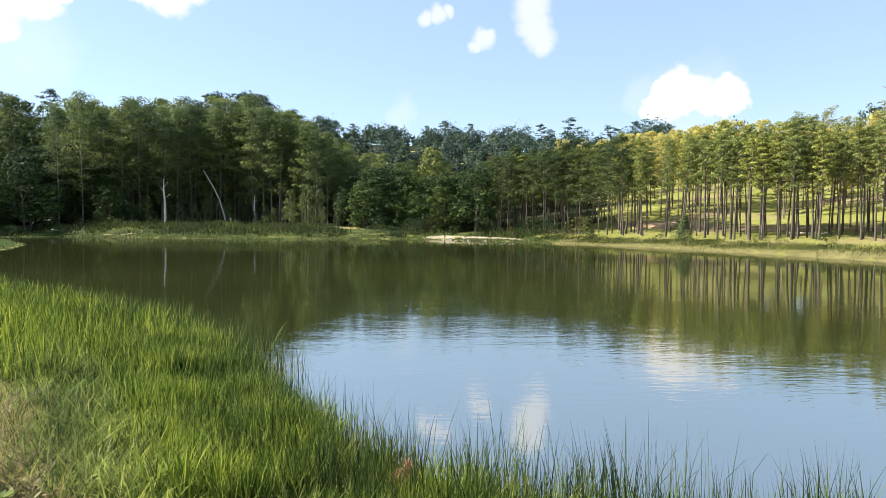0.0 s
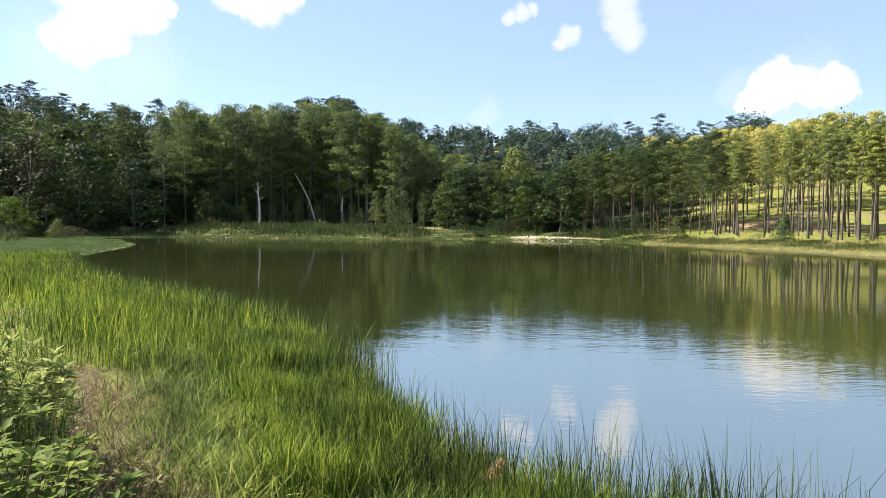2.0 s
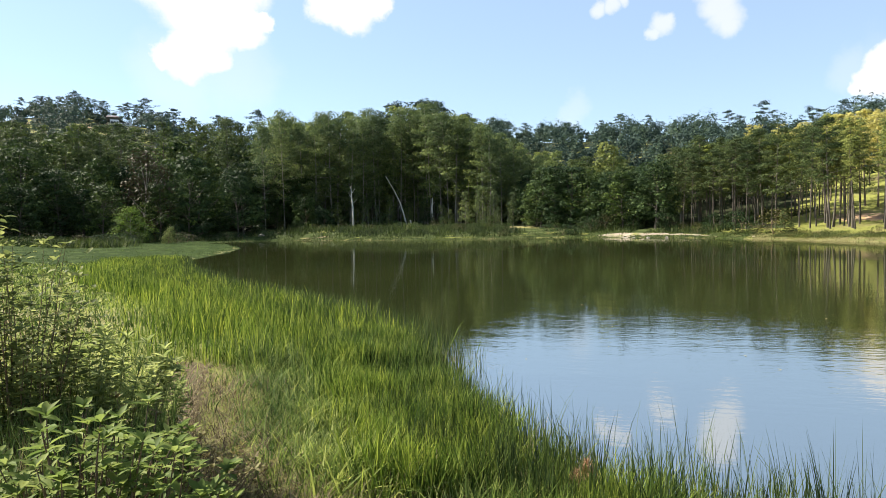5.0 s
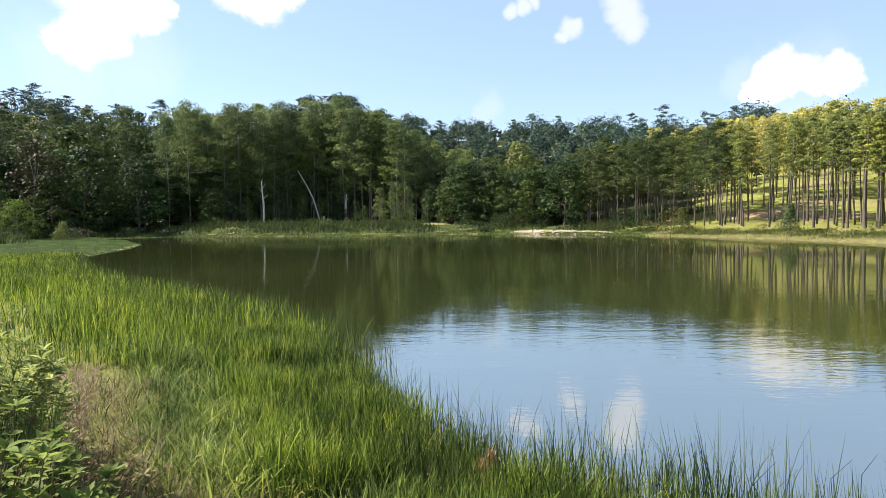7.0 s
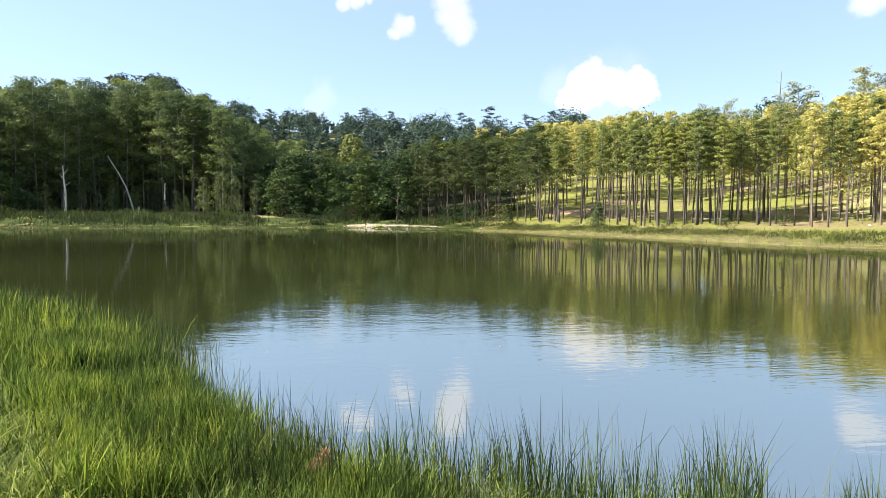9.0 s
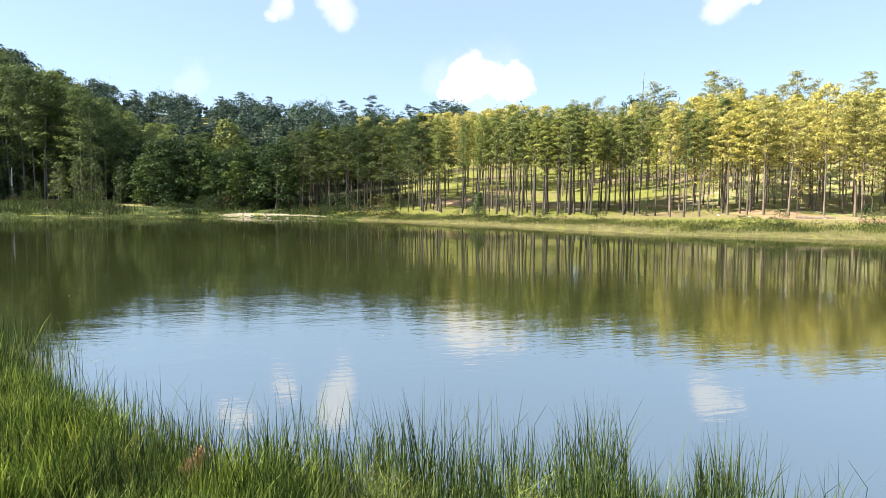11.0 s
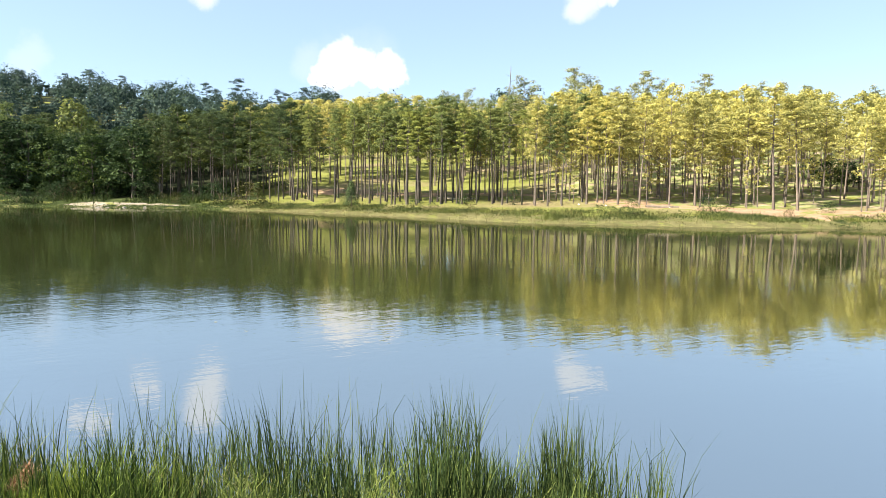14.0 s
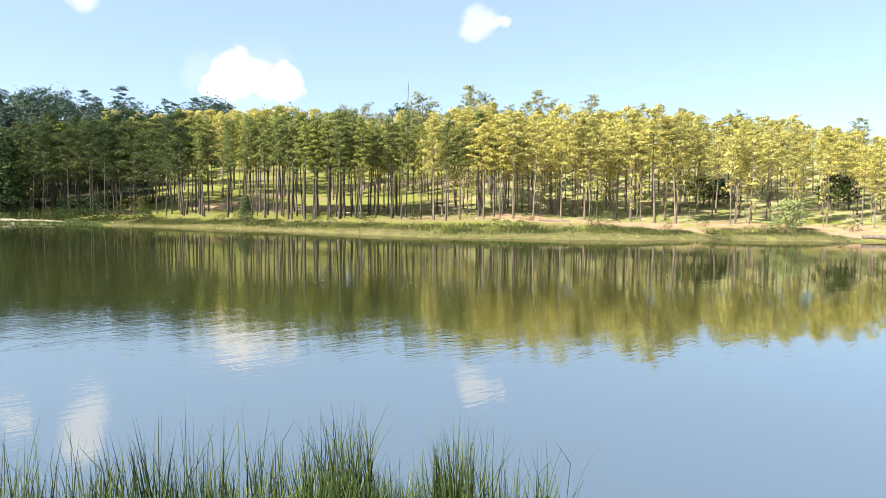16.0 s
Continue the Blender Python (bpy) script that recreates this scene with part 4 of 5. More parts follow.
# ---- grasses and reeds ----
def blades(pts, h, w, lean, simple=False):
    """Curved tapering blades, three segments each; far off a single triangle."""
    n = len(pts)
    a = rng.uniform(0, 2 * math.pi, n)
    d = np.stack([np.cos(a), np.sin(a), np.zeros(n)], 1)
    b = a + rng.uniform(0.6, 2.5, n)
    side = np.stack([np.cos(b), np.sin(b), np.zeros(n)], 1) * (w / 2)[:, None]
    tip = pts + d * (h * lean)[:, None] + np.array([0, 0, 1.0]) * (h * (1 - 0.25 * lean))[:, None]
    if simple:
        return np.stack([pts - side, pts + side, tip], 1).reshape(-1, 3), np.arange(3 * n).reshape(-1, 3)
    out = []
    for s, k in ((0, 1.0), (0.4, 0.85), (0.75, 0.55)):
        c = pts + d * (h * lean * s * s)[:, None] + np.array([0, 0, 1.0]) * (h * s * (1 - 0.25 * lean * s))[:, None]
        out += [c - side * k, c + side * k]
    out.append(tip)
    v = np.stack(out, 1).reshape(-1, 3)
    o = (np.arange(n) * 7)[:, None]
    t = np.array([0, 1, 3, 0, 3, 2, 2, 3, 5, 2, 5, 4, 4, 5, 6])
    return v, (o + t).reshape(-1, 3)


def sow(name, n, region, height, width, lean, mat, label, clump=0.0, thin=None, category="grass"):
    """Sows n blades; region(k) gives k points of the plan."""
    p = region(n)
    if clump:
        p = p + rng.normal(size=p.shape) * clump
    if thin is not None:
        p = p[thin(p[:, 0], p[:, 1]) > rng.uniform(size=len(p))]
    z = np.maximum(ground_z(p[:, 0], p[:, 1]), -0.45)
    pts = np.column_stack([p, z - 0.02])
    k = len(pts)
    dist = np.hypot(p[:, 0], p[:, 1])
    h = height(p[:, 0], p[:, 1]) * rng.uniform(0.6, 1.2, k) + np.where(z < 0, -z, 0)
    w = width * rng.uniform(0.7, 1.3, k) * np.clip(dist / 6, 1, 40) ** 0.75
    ob = new(name, mesh_of(name, *blades(pts, h, w, rng.uniform(*lean, k), dist.min() > 25), mat))
    return tagged(ob, label, category, kind="stuff")


def fan(az0, az1, d0, d1, power=0.5):
    """Points spread over a fan round the origin, denser near by."""
    def region(n):
        az = np.radians(rng.uniform(az0, az1, n))
        d = d0 * (d1 / d0) ** (rng.uniform(size=n) ** power)
        return np.stack([d * np.sin(az), d * np.cos(az)], 1)
    return region


def strip(line, side0, side1, clumps=0, spread=0.25):
    """Points along a line of the plan, between two offsets to its left."""
    pl = np.array(line, float)
    seg = np.diff(pl, axis=0)
    ln = np.hypot(*seg.T)
    cum = np.concatenate([[0], np.cumsum(ln)])

    def region(n):
        if clumps:
            u0 = rng.uniform(0, cum[-1], clumps)
            s0 = rng.uniform(side0, side1, clumps)
            pick = rng.integers(clumps, size=n)
            u, s = u0[pick] + rng.normal(size=n) * spread, s0[pick] + rng.normal(size=n) * spread
            u = np.clip(u, 0, cum[-1] - 1e-6)
        else:
            u, s = rng.uniform(0, cum[-1] - 1e-6, n), rng.uniform(side0, side1, n)
        i = np.searchsorted(cum, u, side="right") - 1
        t = (u - cum[i]) / ln[i]
        nrm = np.stack([-seg[i, 1], seg[i, 0]], 1) / ln[i][:, None]
        return pl[i] + seg[i] * t[:, None] + nrm * s[:, None]
    return region


ones = lambda v: (lambda x, y: np.full(len(x), v))
TRAIL = np.array([(-1.4, 2.6), (-2.1, 3.3), (-2.85, 4.0), (-3.8, 5.2), (-4.6, 6.6)])


def trail(x, y):
    """1 on the dry trampled strip of the bank, fading to 0 beside it."""
    p = np.stack([x, y], -1)[..., None, :]
    a, e = TRAIL[:-1], np.diff(TRAIL, axis=0)
    u = np.clip(((p - a) * e).sum(-1) / (e * e).sum(-1), 0, 1)
    d = np.sqrt((((p - a) - u[..., None] * e) ** 2).sum(-1)).min(-1)
    return np.exp(-((d + 0.12 * ripple(x, y, 4.0)) / 0.55) ** 2)


land = lambda x, y: smooth((shore(x, y) + 0.1) / 0.5) * (1 - 0.93 * trail(x, y))
REED_LINE = [(0.6, 4.05), (-0.5, 4.55), (-1.1, 5.5), (-1.75, 6.5), (-2.6, 7.9), (-3.6, 9.8), (-5.6, 12.2), (-8.6, 15.1), (-12.2, 17.4), (-20, 25.2), (-26.5, 33.6)]
NEAR_REED = REED_LINE[:6]
RUSH_LINE = [(3.05, 2.45), (2.9, 2.9), (2.5, 3.55), (1.86, 4.0), (1.16, 4.35), (0.4, 4.6), (-0.85, 5.0), (-1.7, 6.0)]

# tall reeds along the near bank, thick on the landward side
sow("reeds", 21000, strip(NEAR_REED, -0.15, 1.25, 900, 0.11), lambda x, y: 0.43 + 0.1 * ripple(x, y, 3.1), 0.0115, (0.05, 0.5), REED, "tall yellow-green reeds along the lake edge", category="reeds")
sow("reeds", 3600, strip(NEAR_REED, -0.4, 0.6), ones(0.42), 0.009, (0.03, 0.3), RUSH, "dark green reeds standing in the shallows", category="reeds")
sow("reeds", 20000, strip(REED_LINE[4:], -0.2, 3.4, 1300, 0.3), ones(0.55), 0.0095, (0.05, 0.4), REED, "broad bed of green reeds along the inlet", category="reeds")
sow("reeds", 12000, strip(REED_LINE[4:], -1.0, 1.4), ones(0.5), 0.007, (0.03, 0.25), RUSH, "dark green reeds at the outer edge of the reed bed", category="reeds")
sow("meadow_grass", 12000, strip(NEAR_REED, 0.8, 2.4, 700, 0.12), ones(0.30), 0.0085, (0.2, 1.3), GRASS, "soft tufts of longer grass behind the reeds", thin=land)
sow("rushes", 1500, strip(REED_LINE[1:], -0.8, -0.1, 260, 0.12), ones(0.3), 0.007, (0.03, 0.35), RUSH, "thin fringe of dark rushes off the reed bed", category="rushes")
# thin rushes in the water before the camera
sow("rushes", 3900, strip(RUSH_LINE, -0.25, 0.85, 110, 0.07), lambda x, y: 0.50 + 0.2 * ripple(x, y, 5.0), 0.0088, (0.03, 0.32), RUSH, "thin dark rushes in shallow water", category="rushes")
sow("rushes", 520, strip(RUSH_LINE, -0.6, 0.8, 90, 0.16), ones(0.62), 0.0076, (0.02, 0.35), RUSH, "sparse bent rushes in open water", category="rushes")
sow("reeds", 3000, strip(RUSH_LINE, -0.05, 0.75, 130, 0.1), lambda x, y: 0.30 + 0.1 * ripple(x + 3, y, 4.0), 0.0085, (0.05, 0.6), REED, "short yellow-green reeds at the foot of the rushes", category="reeds")
sow("dry_grass", 2600, strip(NEAR_REED[:3], -0.3, 1.1, 160, 0.12), ones(0.32), 0.006, (0.3, 1.5), DRY_GRASS, "straw-coloured dead stems tangled among the reeds")
sow("dry_grass", 700, strip(RUSH_LINE, 0.2, 1.0, 60, 0.1), ones(0.28), 0.006, (0.3, 1.5), DRY_GRASS, "straw-coloured dead stems at the foot of the rushes")
sow("broad_grass", 1800, strip(NEAR_REED[:4], 0.3, 1.6, 150, 0.1), ones(0.34), 0.016, (0.2, 1.1), SHRUB_LEAF, "broad bright grass blades among the reeds")
sow("meadow_grass", 4200, strip(RUSH_LINE, 0.45, 1.5, 200, 0.12), ones(0.3), 0.011, (0.1, 0.9), PALE_WEED, "bright young grass on the bank behind the rushes")
sow("broad_grass", 1300, strip(RUSH_LINE, 0.35, 1.2, 90, 0.1), ones(0.36), 0.017, (0.2, 1.0), SHRUB_LEAF, "broad bright grass blades at the water's edge")
# meadow grass on the near bank
sow("meadow_grass", 60000, fan(-62, 40, 2.2, 24, 0.75), ones(0.15), 0.0105, (0.3, 1.5), GRASS, "ankle-high pale green meadow grass on the bank", thin=land)
sow("meadow_grass", 16000, fan(-62, 30, 2.4, 20, 0.8), ones(0.27), 0.009, (0.1, 0.7), GRASS, "longer tufts of meadow grass", clump=0.02,
    thin=lambda x, y: land(x, y) * (ripple(x, y, 1.1) > -0.1))
sow("dry_grass", 16000, fan(-46, -20, 2.6, 8.5, 1.0), ones(0.13), 0.007, (0.6, 2.0), DRY_GRASS, "trampled straw-coloured dry grass on the bank",
    thin=lambda x, y: trail(x, y))
sow("dry_twigs", 5200, fan(-46, -22, 2.8, 7.5, 1.0), ones(0.26), 0.006, (0.5, 1.6), DRY_TWIG, "tangle of brown dry twigs on the bank", thin=lambda x, y: trail(x, y), category="twigs")
sow("meadow_grass", 17000, strip(REED_LINE, 2.0, 12.0), ones(0.24), 0.010, (0.2, 0.9), GRASS, "knee-high meadow grass behind the reeds", thin=land)
# far banks
north_line, east_line = LAKE[INLET:EAST_BANK + 1], LAKE[EAST_BANK:39]
sow("bank_grass", 16000, strip(north_line, -0.2, 7.5), ones(0.22), 0.006, (0.2, 0.8), WEED, "rough green grass along the far bank", thin=land)
sow("bank_grass", 12000, strip(east_line, -0.2, 5.5), ones(0.19), 0.006, (0.2, 0.8), EAST_WEED, "rough olive grass along the far bank", thin=land)
sow("bank_grass", 6000, strip(north_line, -0.3, 1.6), ones(0.2), 0.008, (0.2, 0.9), WEED, "green grass fringing the far waterline", thin=None)
sow("bank_grass", 2500, strip(north_line, -0.2, 0.8, 90, 0.6), ones(0.16), 0.008, (0.2, 0.9), PALE_BANK, "pale sedge in clumps at the far waterline", thin=None)
sow("bank_grass", 9000, strip(east_line, -0.3, 1.8), ones(0.12), 0.006, (0.2, 0.9), PALE_BANK, "pale dry grass fringing the far waterline", thin=None)
sow("bank_weeds", 11000, strip(east_line, 2.0, 4.4, 210, 0.5), ones(0.34), 0.010, (0.3, 1.1), GREEN_WEED, "band of knee-high green weeds along the far bank", thin=land)
sow("bank_weeds", 9000, strip(east_line, 2.5, 6.0, 110, 0.9), ones(0.28), 0.010, (0.4, 1.2), EAST_WEED, "tall dark weeds in clumps on the far bank", thin=land)
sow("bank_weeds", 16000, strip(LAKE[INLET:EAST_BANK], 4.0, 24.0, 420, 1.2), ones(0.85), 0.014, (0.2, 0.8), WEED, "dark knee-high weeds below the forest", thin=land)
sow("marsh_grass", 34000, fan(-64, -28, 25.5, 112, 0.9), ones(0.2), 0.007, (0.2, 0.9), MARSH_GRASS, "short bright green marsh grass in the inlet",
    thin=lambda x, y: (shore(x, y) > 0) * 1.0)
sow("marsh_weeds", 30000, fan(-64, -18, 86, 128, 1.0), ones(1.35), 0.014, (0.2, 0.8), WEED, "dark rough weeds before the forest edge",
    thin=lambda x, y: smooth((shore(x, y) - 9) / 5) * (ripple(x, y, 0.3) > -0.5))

sow("bank_weeds", 9000, strip(LAKE[EAST_BANK - 2:39], 3.2, 6.0, 150, 0.5), ones(0.30), 0.011, (0.4, 1.3), WEED, "low rank weeds in clumps along the far bank", thin=land)

scatter(SHRUBS, 26, -60, -30, [(-60, 92), (-30, 122)], [(-60, 116), (-30, 134)], 1.2, 3.2, 2.2, 2.0, wide=(0.9, 1.6))
scatter(SHRUBS, 30, -56, -33, [(-60, 84), (-33, 104)], [(-60, 104), (-33, 124)], 0.9, 1.9, 2.2, 1.6, wide=(1.4, 2.4))
scatter(SHRUBS, 30, -30, 12, back(-9), back(-1), 1.0, 2.8, 2.2, 1.4, wide=(0.9, 1.6))
scatter(SHRUBS, 34, -36, 8, back(-28), back(-8), 0.7, 1.5, 2.2, 1.6, wide=(1.3, 2.2))
scatter(SHRUBS, 16, 12, 80, back(-5), back(3), 0.5, 1.2, 2.2, 1.4, wide=(0.9, 1.6))


# ---- particular things on the far banks ----
def spike(name, az, d, paths, mat, label, category, sides=7):
    """A dead tree or post: tubes standing on the ground."""
    x, y, z = place(az, d)
    v, f = tubes(paths, sides)
    ob = new(name)
    ob.matrix_basis = pose(x, y, z - 0.15)
    v1, f1 = tubes(paths[:1], sides)
    child("trunk", mesh_of("trunk", v1, f1, mat, True), ob)
    for p in paths[1:]:
        child("branch", mesh_of("branch", *tubes([p], 5), mat, True), ob)
    return tagged(ob, label, category)


def across(az, k):
    """A step of k metres to the right as seen from the bank."""
    return k * math.cos(radians(az)), -k * math.sin(radians(az))


def stick(az, pts):
    return [((*across(az, u), w), r) for u, w, r in pts]


spike("dead_tree", -23.4, 131, [stick(-23.4, [(0, 0, 0.22), (0.12, 2, 0.19), (0.1, 4.4, 0.16), (-0.12, 6.6, 0.11), (-0.2, 8.8, 0.05)]), stick(-23.4, [(0, 5.2, 0.09), (0.9, 6.0, 0.03)]),
                                stick(-23.4, [(-0.1, 6.4, 0.08), (-0.8, 7.4, 0.02)]), stick(-23.4, [(0, 7.4, 0.06), (0.6, 8.3, 0.02)])],
      DEAD_WOOD, "bleached white dead trunk standing at the shore", "tree")
spike("dead_tree", -18.6, 131, [stick(-18.6, [(0, 0, 0.17), (-0.5, 2.2, 0.14), (-1.3, 5, 0.11), (-2.5, 7.6, 0.08), (-4.2, 10.6, 0.05)]), stick(-18.6, [(-1.6, 3.9, 0.06), (-1.2, 5.0, 0.02)])],
      DEAD_WOOD, "pale dead trunk leaning against the forest edge", "tree")
spike("tree_stump", -18.3, 128, [stick(-18.3, [(0, 0, 0.22), (0.03, 0.9, 0.19), (0.0, 1.5, 0.14)])], DEAD_WOOD, "short bleached stump on the grassy bank", "stump")
spike("dead_tree", -16.35, 131, [stick(-16.35, [(0, 0, 0.2), (0.08, 2, 0.17), (-0.02, 4, 0.14), (0.08, 5.9, 0.09)]), stick(-16.35, [(0, 4.4, 0.05), (0.5, 5.0, 0.02)])],
      DEAD_WOOD, "broken pale trunk among the dark pines", "tree")
spike("dead_tree", 34.4, 92, [stick(34.4, [(0, 0, 0.2), (0.1, 6, 0.16), (-0.1, 10.5, 0.1), (0.1, 15.6, 0.03)]), stick(34.4, [(0, 11.8, 0.04), (-0.6, 12.4, 0.015)]), stick(34.4, [(0.05, 13.4, 0.03), (0.8, 13.7, 0.015)]),
                              stick(34.4, [(0.05, 14.1, 0.025), (-0.6, 14.5, 0.01)]), stick(34.4, [(0, 10.8, 0.04), (-1.3, 11.4, 0.015)]), stick(34.4, [(0, 9.8, 0.04), (0.9, 10.5, 0.015)])],
      GREY_BARK, "tall grey dead pine with a few bare branches", "tree")


def feature(maker, az, d, h, base_h, wide=1.0):
    TAKEN.append((d * math.sin(radians(az)), d * math.cos(radians(az))))
    return plant(maker, az, d, h, base_h, wide=wide)


feature(broad(10, 0.14, 0.04, 4.4, 60, 0.2, LUSH_LEAF, label="rounded bright green tree in the sheltered corner", per=80), -41.3, 110, 5.6, 10, 1.15)
feature(broad(10, 0.14, 0.06, 4.0, 40, 0.24, RED_LEAF, label="dark russet-tinged broadleaf tree in the forest"), -40.3, 122, 15.5, 10, 0.85)
feature(broad(10, 0.14, 0.2, 2.6, 46, 0.24, PALE_LEAF, label="pale sunlit young broadleaf tree above the thicket"), -0.7, 116, 13.2, 10, 1.0)
feature(broad(10, 0.14, 0.2, 2.3, 34, 0.22, PALE_LEAF, label="pale flowering tree at the forest edge"), 4.9, 98, 9.2, 10, 0.8)
feature(broad(2.2, 0.05, 0.04, 1.15, 34, 0.075, MINT_LEAF, TWIG, "rounded pale green bush beside the dirt track", "shrub", "shrubs on the banks", 90), 65.8, 57, 2.5, 2.2, 1.15)
feature(broad(2.2, 0.05, 0.04, 1.1, 34, 0.075, BROAD_LEAF, TWIG, "rounded grey-green bush at the forest edge", "shrub", "shrubs on the banks", 90), -26.0, 129, 4.6, 2.2, 1.0)
feature(broad(2.2, 0.05, 0.04, 1.1, 34, 0.075, BROAD_LEAF, TWIG, "dark bush below the dead white trunk", "shrub", "shrubs on the banks", 90), -27.4, 130, 6.6, 2.2, 0.9)
feature(broad(2.2, 0.05, 0.04, 1.1, 34, 0.075, PALE_LEAF, TWIG, "small rounded bush in the marsh", "shrub", "shrubs on the banks", 90), -38.6, 104, 2.6, 2.2, 0.8)
for az, d, h, w in [(42.3, 50.5, 0.75, 1.6), (43.4, 50.0, 0.7, 1.6), (44.5, 49.5, 0.8, 1.5), (45.4, 49.5, 0.65, 1.6), (60.4, 49.5, 0.6, 1.7), (61.3, 49.5, 0.55, 1.6), (51.0, 50.5, 0.5, 1.4), (69.5, 52.5, 0.6, 1.6),
                    (-6.2, 97, 1.6, 1.9), (-4.9, 95.5, 1.7, 1.9), (-3.8, 95, 1.5, 1.9), (35.0, 62, 1.7, 0.8), (20.0, 74, 1.6, 0.9), (30.4, 64, 1.2, 0.8)]:
    plant(SHRUBS[0], az, d, h, 2.2, wide=w)


def small_fir(az, d, h):
    root = new("fir_tree")
    x, y, z = place(az, d)
    root.matrix_basis = pose(x, y, z - 0.05)
    child("trunk", mesh_of("trunk", *tubes([[((0, 0, 0), 0.06), ((0, 0, h), 0.01)]], 6), BARK, True), root)
    pads = []
    for i in range(60):
        f = (i + 0.5) / 60
        r = 0.95 * (1 - f) * rng.uniform(0.5, 1)
        w = i * 2.4
        pads.append(((math.cos(w) * r, math.sin(w) * r, h * (0.08 + 0.9 * f)), 0.26, 0.14, 26))
    child("crown", mesh_of("crown", *leaf_cloud(pads, 0.1), SHADED_PINE_LEAF), root)
    return tagged(root, "small dark cone-shaped fir at the shore", "tree")


small_fir(20.6, 67, 2.7)
small_fir(12.6, 82, 2.2)


# ---- house on the ridge ----
def ridge_house():
    x, y, z = place(-42.2, 300)
    house = new("house")
    house.matrix_basis = pose(x, y, z - 0.3, 0, 0, 42.2) @ Matrix.Scale(0.62, 4)
    bm = bmesh.new()
    box(bm, (5.4, 6.0, 3.4), (0, 0, 1.7), bevel=0.04)
    part("wall", bm, WHITE_WALL, house, "white rendered ground floor")
    bm = bmesh.new()
    box(bm, (6.6, 6.2, 1.6), (-1.2, 0.1, 4.2), bevel=0.04)
    part("upper_floor", bm, OLD_TIMBER, house, "dark timber upper floor")
    bm = bmesh.new()
    v = [bm.verts.new(c) for c in ((-5.2, -3.8, 4.9), (2.8, -3.8, 4.9), (2.8, 4.2, 4.9), (-5.2, 4.2, 4.9), (-4.2, 0.2, 6.6), (1.8, 0.2, 6.6))]
    for f in ((0, 1, 5, 4), (1, 2, 5), (2, 3, 4, 5), (3, 0, 4), (3, 2, 1, 0)):
        bm.faces.new([v[i] for i in f])
    part("roof", bm, DARK_ROOF, house, "dark hipped roof")
    bm = bmesh.new()
    box(bm, (7.0, 4.0, 1.7), (6.4, 0.5, 0.85), bevel=0.04)
    part("annex", bm, WHITE_WALL, house, "low white annex")
    bm = bmesh.new()
    box(bm, (7.6, 4.8, 0.3), (6.4, 0.4, 1.85), bevel=0.05)
    part("annex_roof", bm, DARK_ROOF, house)
    for px, pz, py in ((-1.7, 1.9, -3.0), (0.0, 1.9, -3.0), (1.7, 1.9, -3.0), (5.0, 1.0, -1.5), (8.0, 1.0, -1.5)):
        bm = bmesh.new()
        box(bm, (0.9, 0.08, 1.0), (px, py - 0.03, pz))
        w = part("window", bm, GLASS_DARK, house)
        bm = bmesh.new()
        box(bm, (1.2, 0.14, 0.1), (px, py - 0.06, pz - 0.56))
        sill = part("sill", bm, WHITE_WALL, w)
    return tagged(house, "white house with dark roof on the wooded ridge", "house")


ridge_house()


# ---- dark trees, logs and litter under the pines ----
SHADE_TREES = [broad(10, 0.3, 0.3, 4.2, 34, 0.3, BROAD_LEAF, DARK_BARK, label="low dark broadleaf tree in the shade under the pines", per=70) for _ in range(2)]
for az, d, h, k, w in [(59.6, 72, 3.3, 0, 1.0), (60.7, 73, 2.9, 1, 1.0), (58.2, 76, 3.0, 0, 0.9), (68.6, 70, 3.6, 1, 0.9), (69.8, 71, 3.2, 0, 0.9)]:
    plant(SHADE_TREES[k], az, d, h, 10, wide=w)


def log(az, d, length, r, turn, mat, label):
    x, y, z = place(az, d)
    ob = new("log")
    z2 = min(place(az, d)[2], z)
    ob.matrix_basis = pose(x, y, z2 + r * 0.75, 0, 0, turn)
    pts = [((length * (i / 5 - 0.5), 0.06 * math.sin(i * 1.7), 0.02 * math.sin(i * 2.3)), r * (1.08 - 0.05 * i)) for i in range(6)]
    child("bole", mesh_of("bole", *tubes([pts], 9), mat, True), ob)
    child("broken_branch", mesh_of("broken_branch", *tubes([[((length * 0.2, 0, r * 0.7), r * 0.35), ((length * 0.26, 0.1, r * 2.2), r * 0.15)]], 6), mat, True), ob)
    return tagged(ob, label, "log")


log(30.1, 69, 4.4, 0.13, -32, PALE_TIMBER, "pale felled log lying on the sunny grass")
log(47.5, 56, 2.6, 0.13, -40, BARK, "brown fallen log beside the dirt track")
log(72.5, 55, 3.4, 0.16, -70, BARK, "dark fallen log beside the dirt track")


def stone(az, d, r, mat, label, name="rock", category="rock"):
    x, y, z = place(az, d)
    bm = bmesh.new()
    bmesh.ops.create_icosphere(bm, subdivisions=2, radius=r)
    for v in bm.verts:
        v.co *= 0.8 + 0.45 * noise.noise(v.co * 2.1 / r + Vector((az, d, 0)))
        v.co.z *= 0.6
    me = bpy.data.meshes.new(name)
    bm.to_mesh(me)
    bm.free()
    me.materials.append(mat)
    ob = new(name, me)
    ob.matrix_basis = pose(x, y, z + r * 0.25, 0, 0, az * 7)
    return tagged(ob, label, category)


for az, d, r in [(0.4, 87.2, 0.5), (1.1, 86.6, 0.35), (2.3, 85.6, 0.3), (-0.8, 88, 0.28), (-31.2, 121, 0.7), (-30.6, 121.5, 0.5), (3.8, 84.0, 0.25), (-11.0, 105, 0.5)]:
    stone(az, d, r, ROCK, "pale stone at the water's edge")
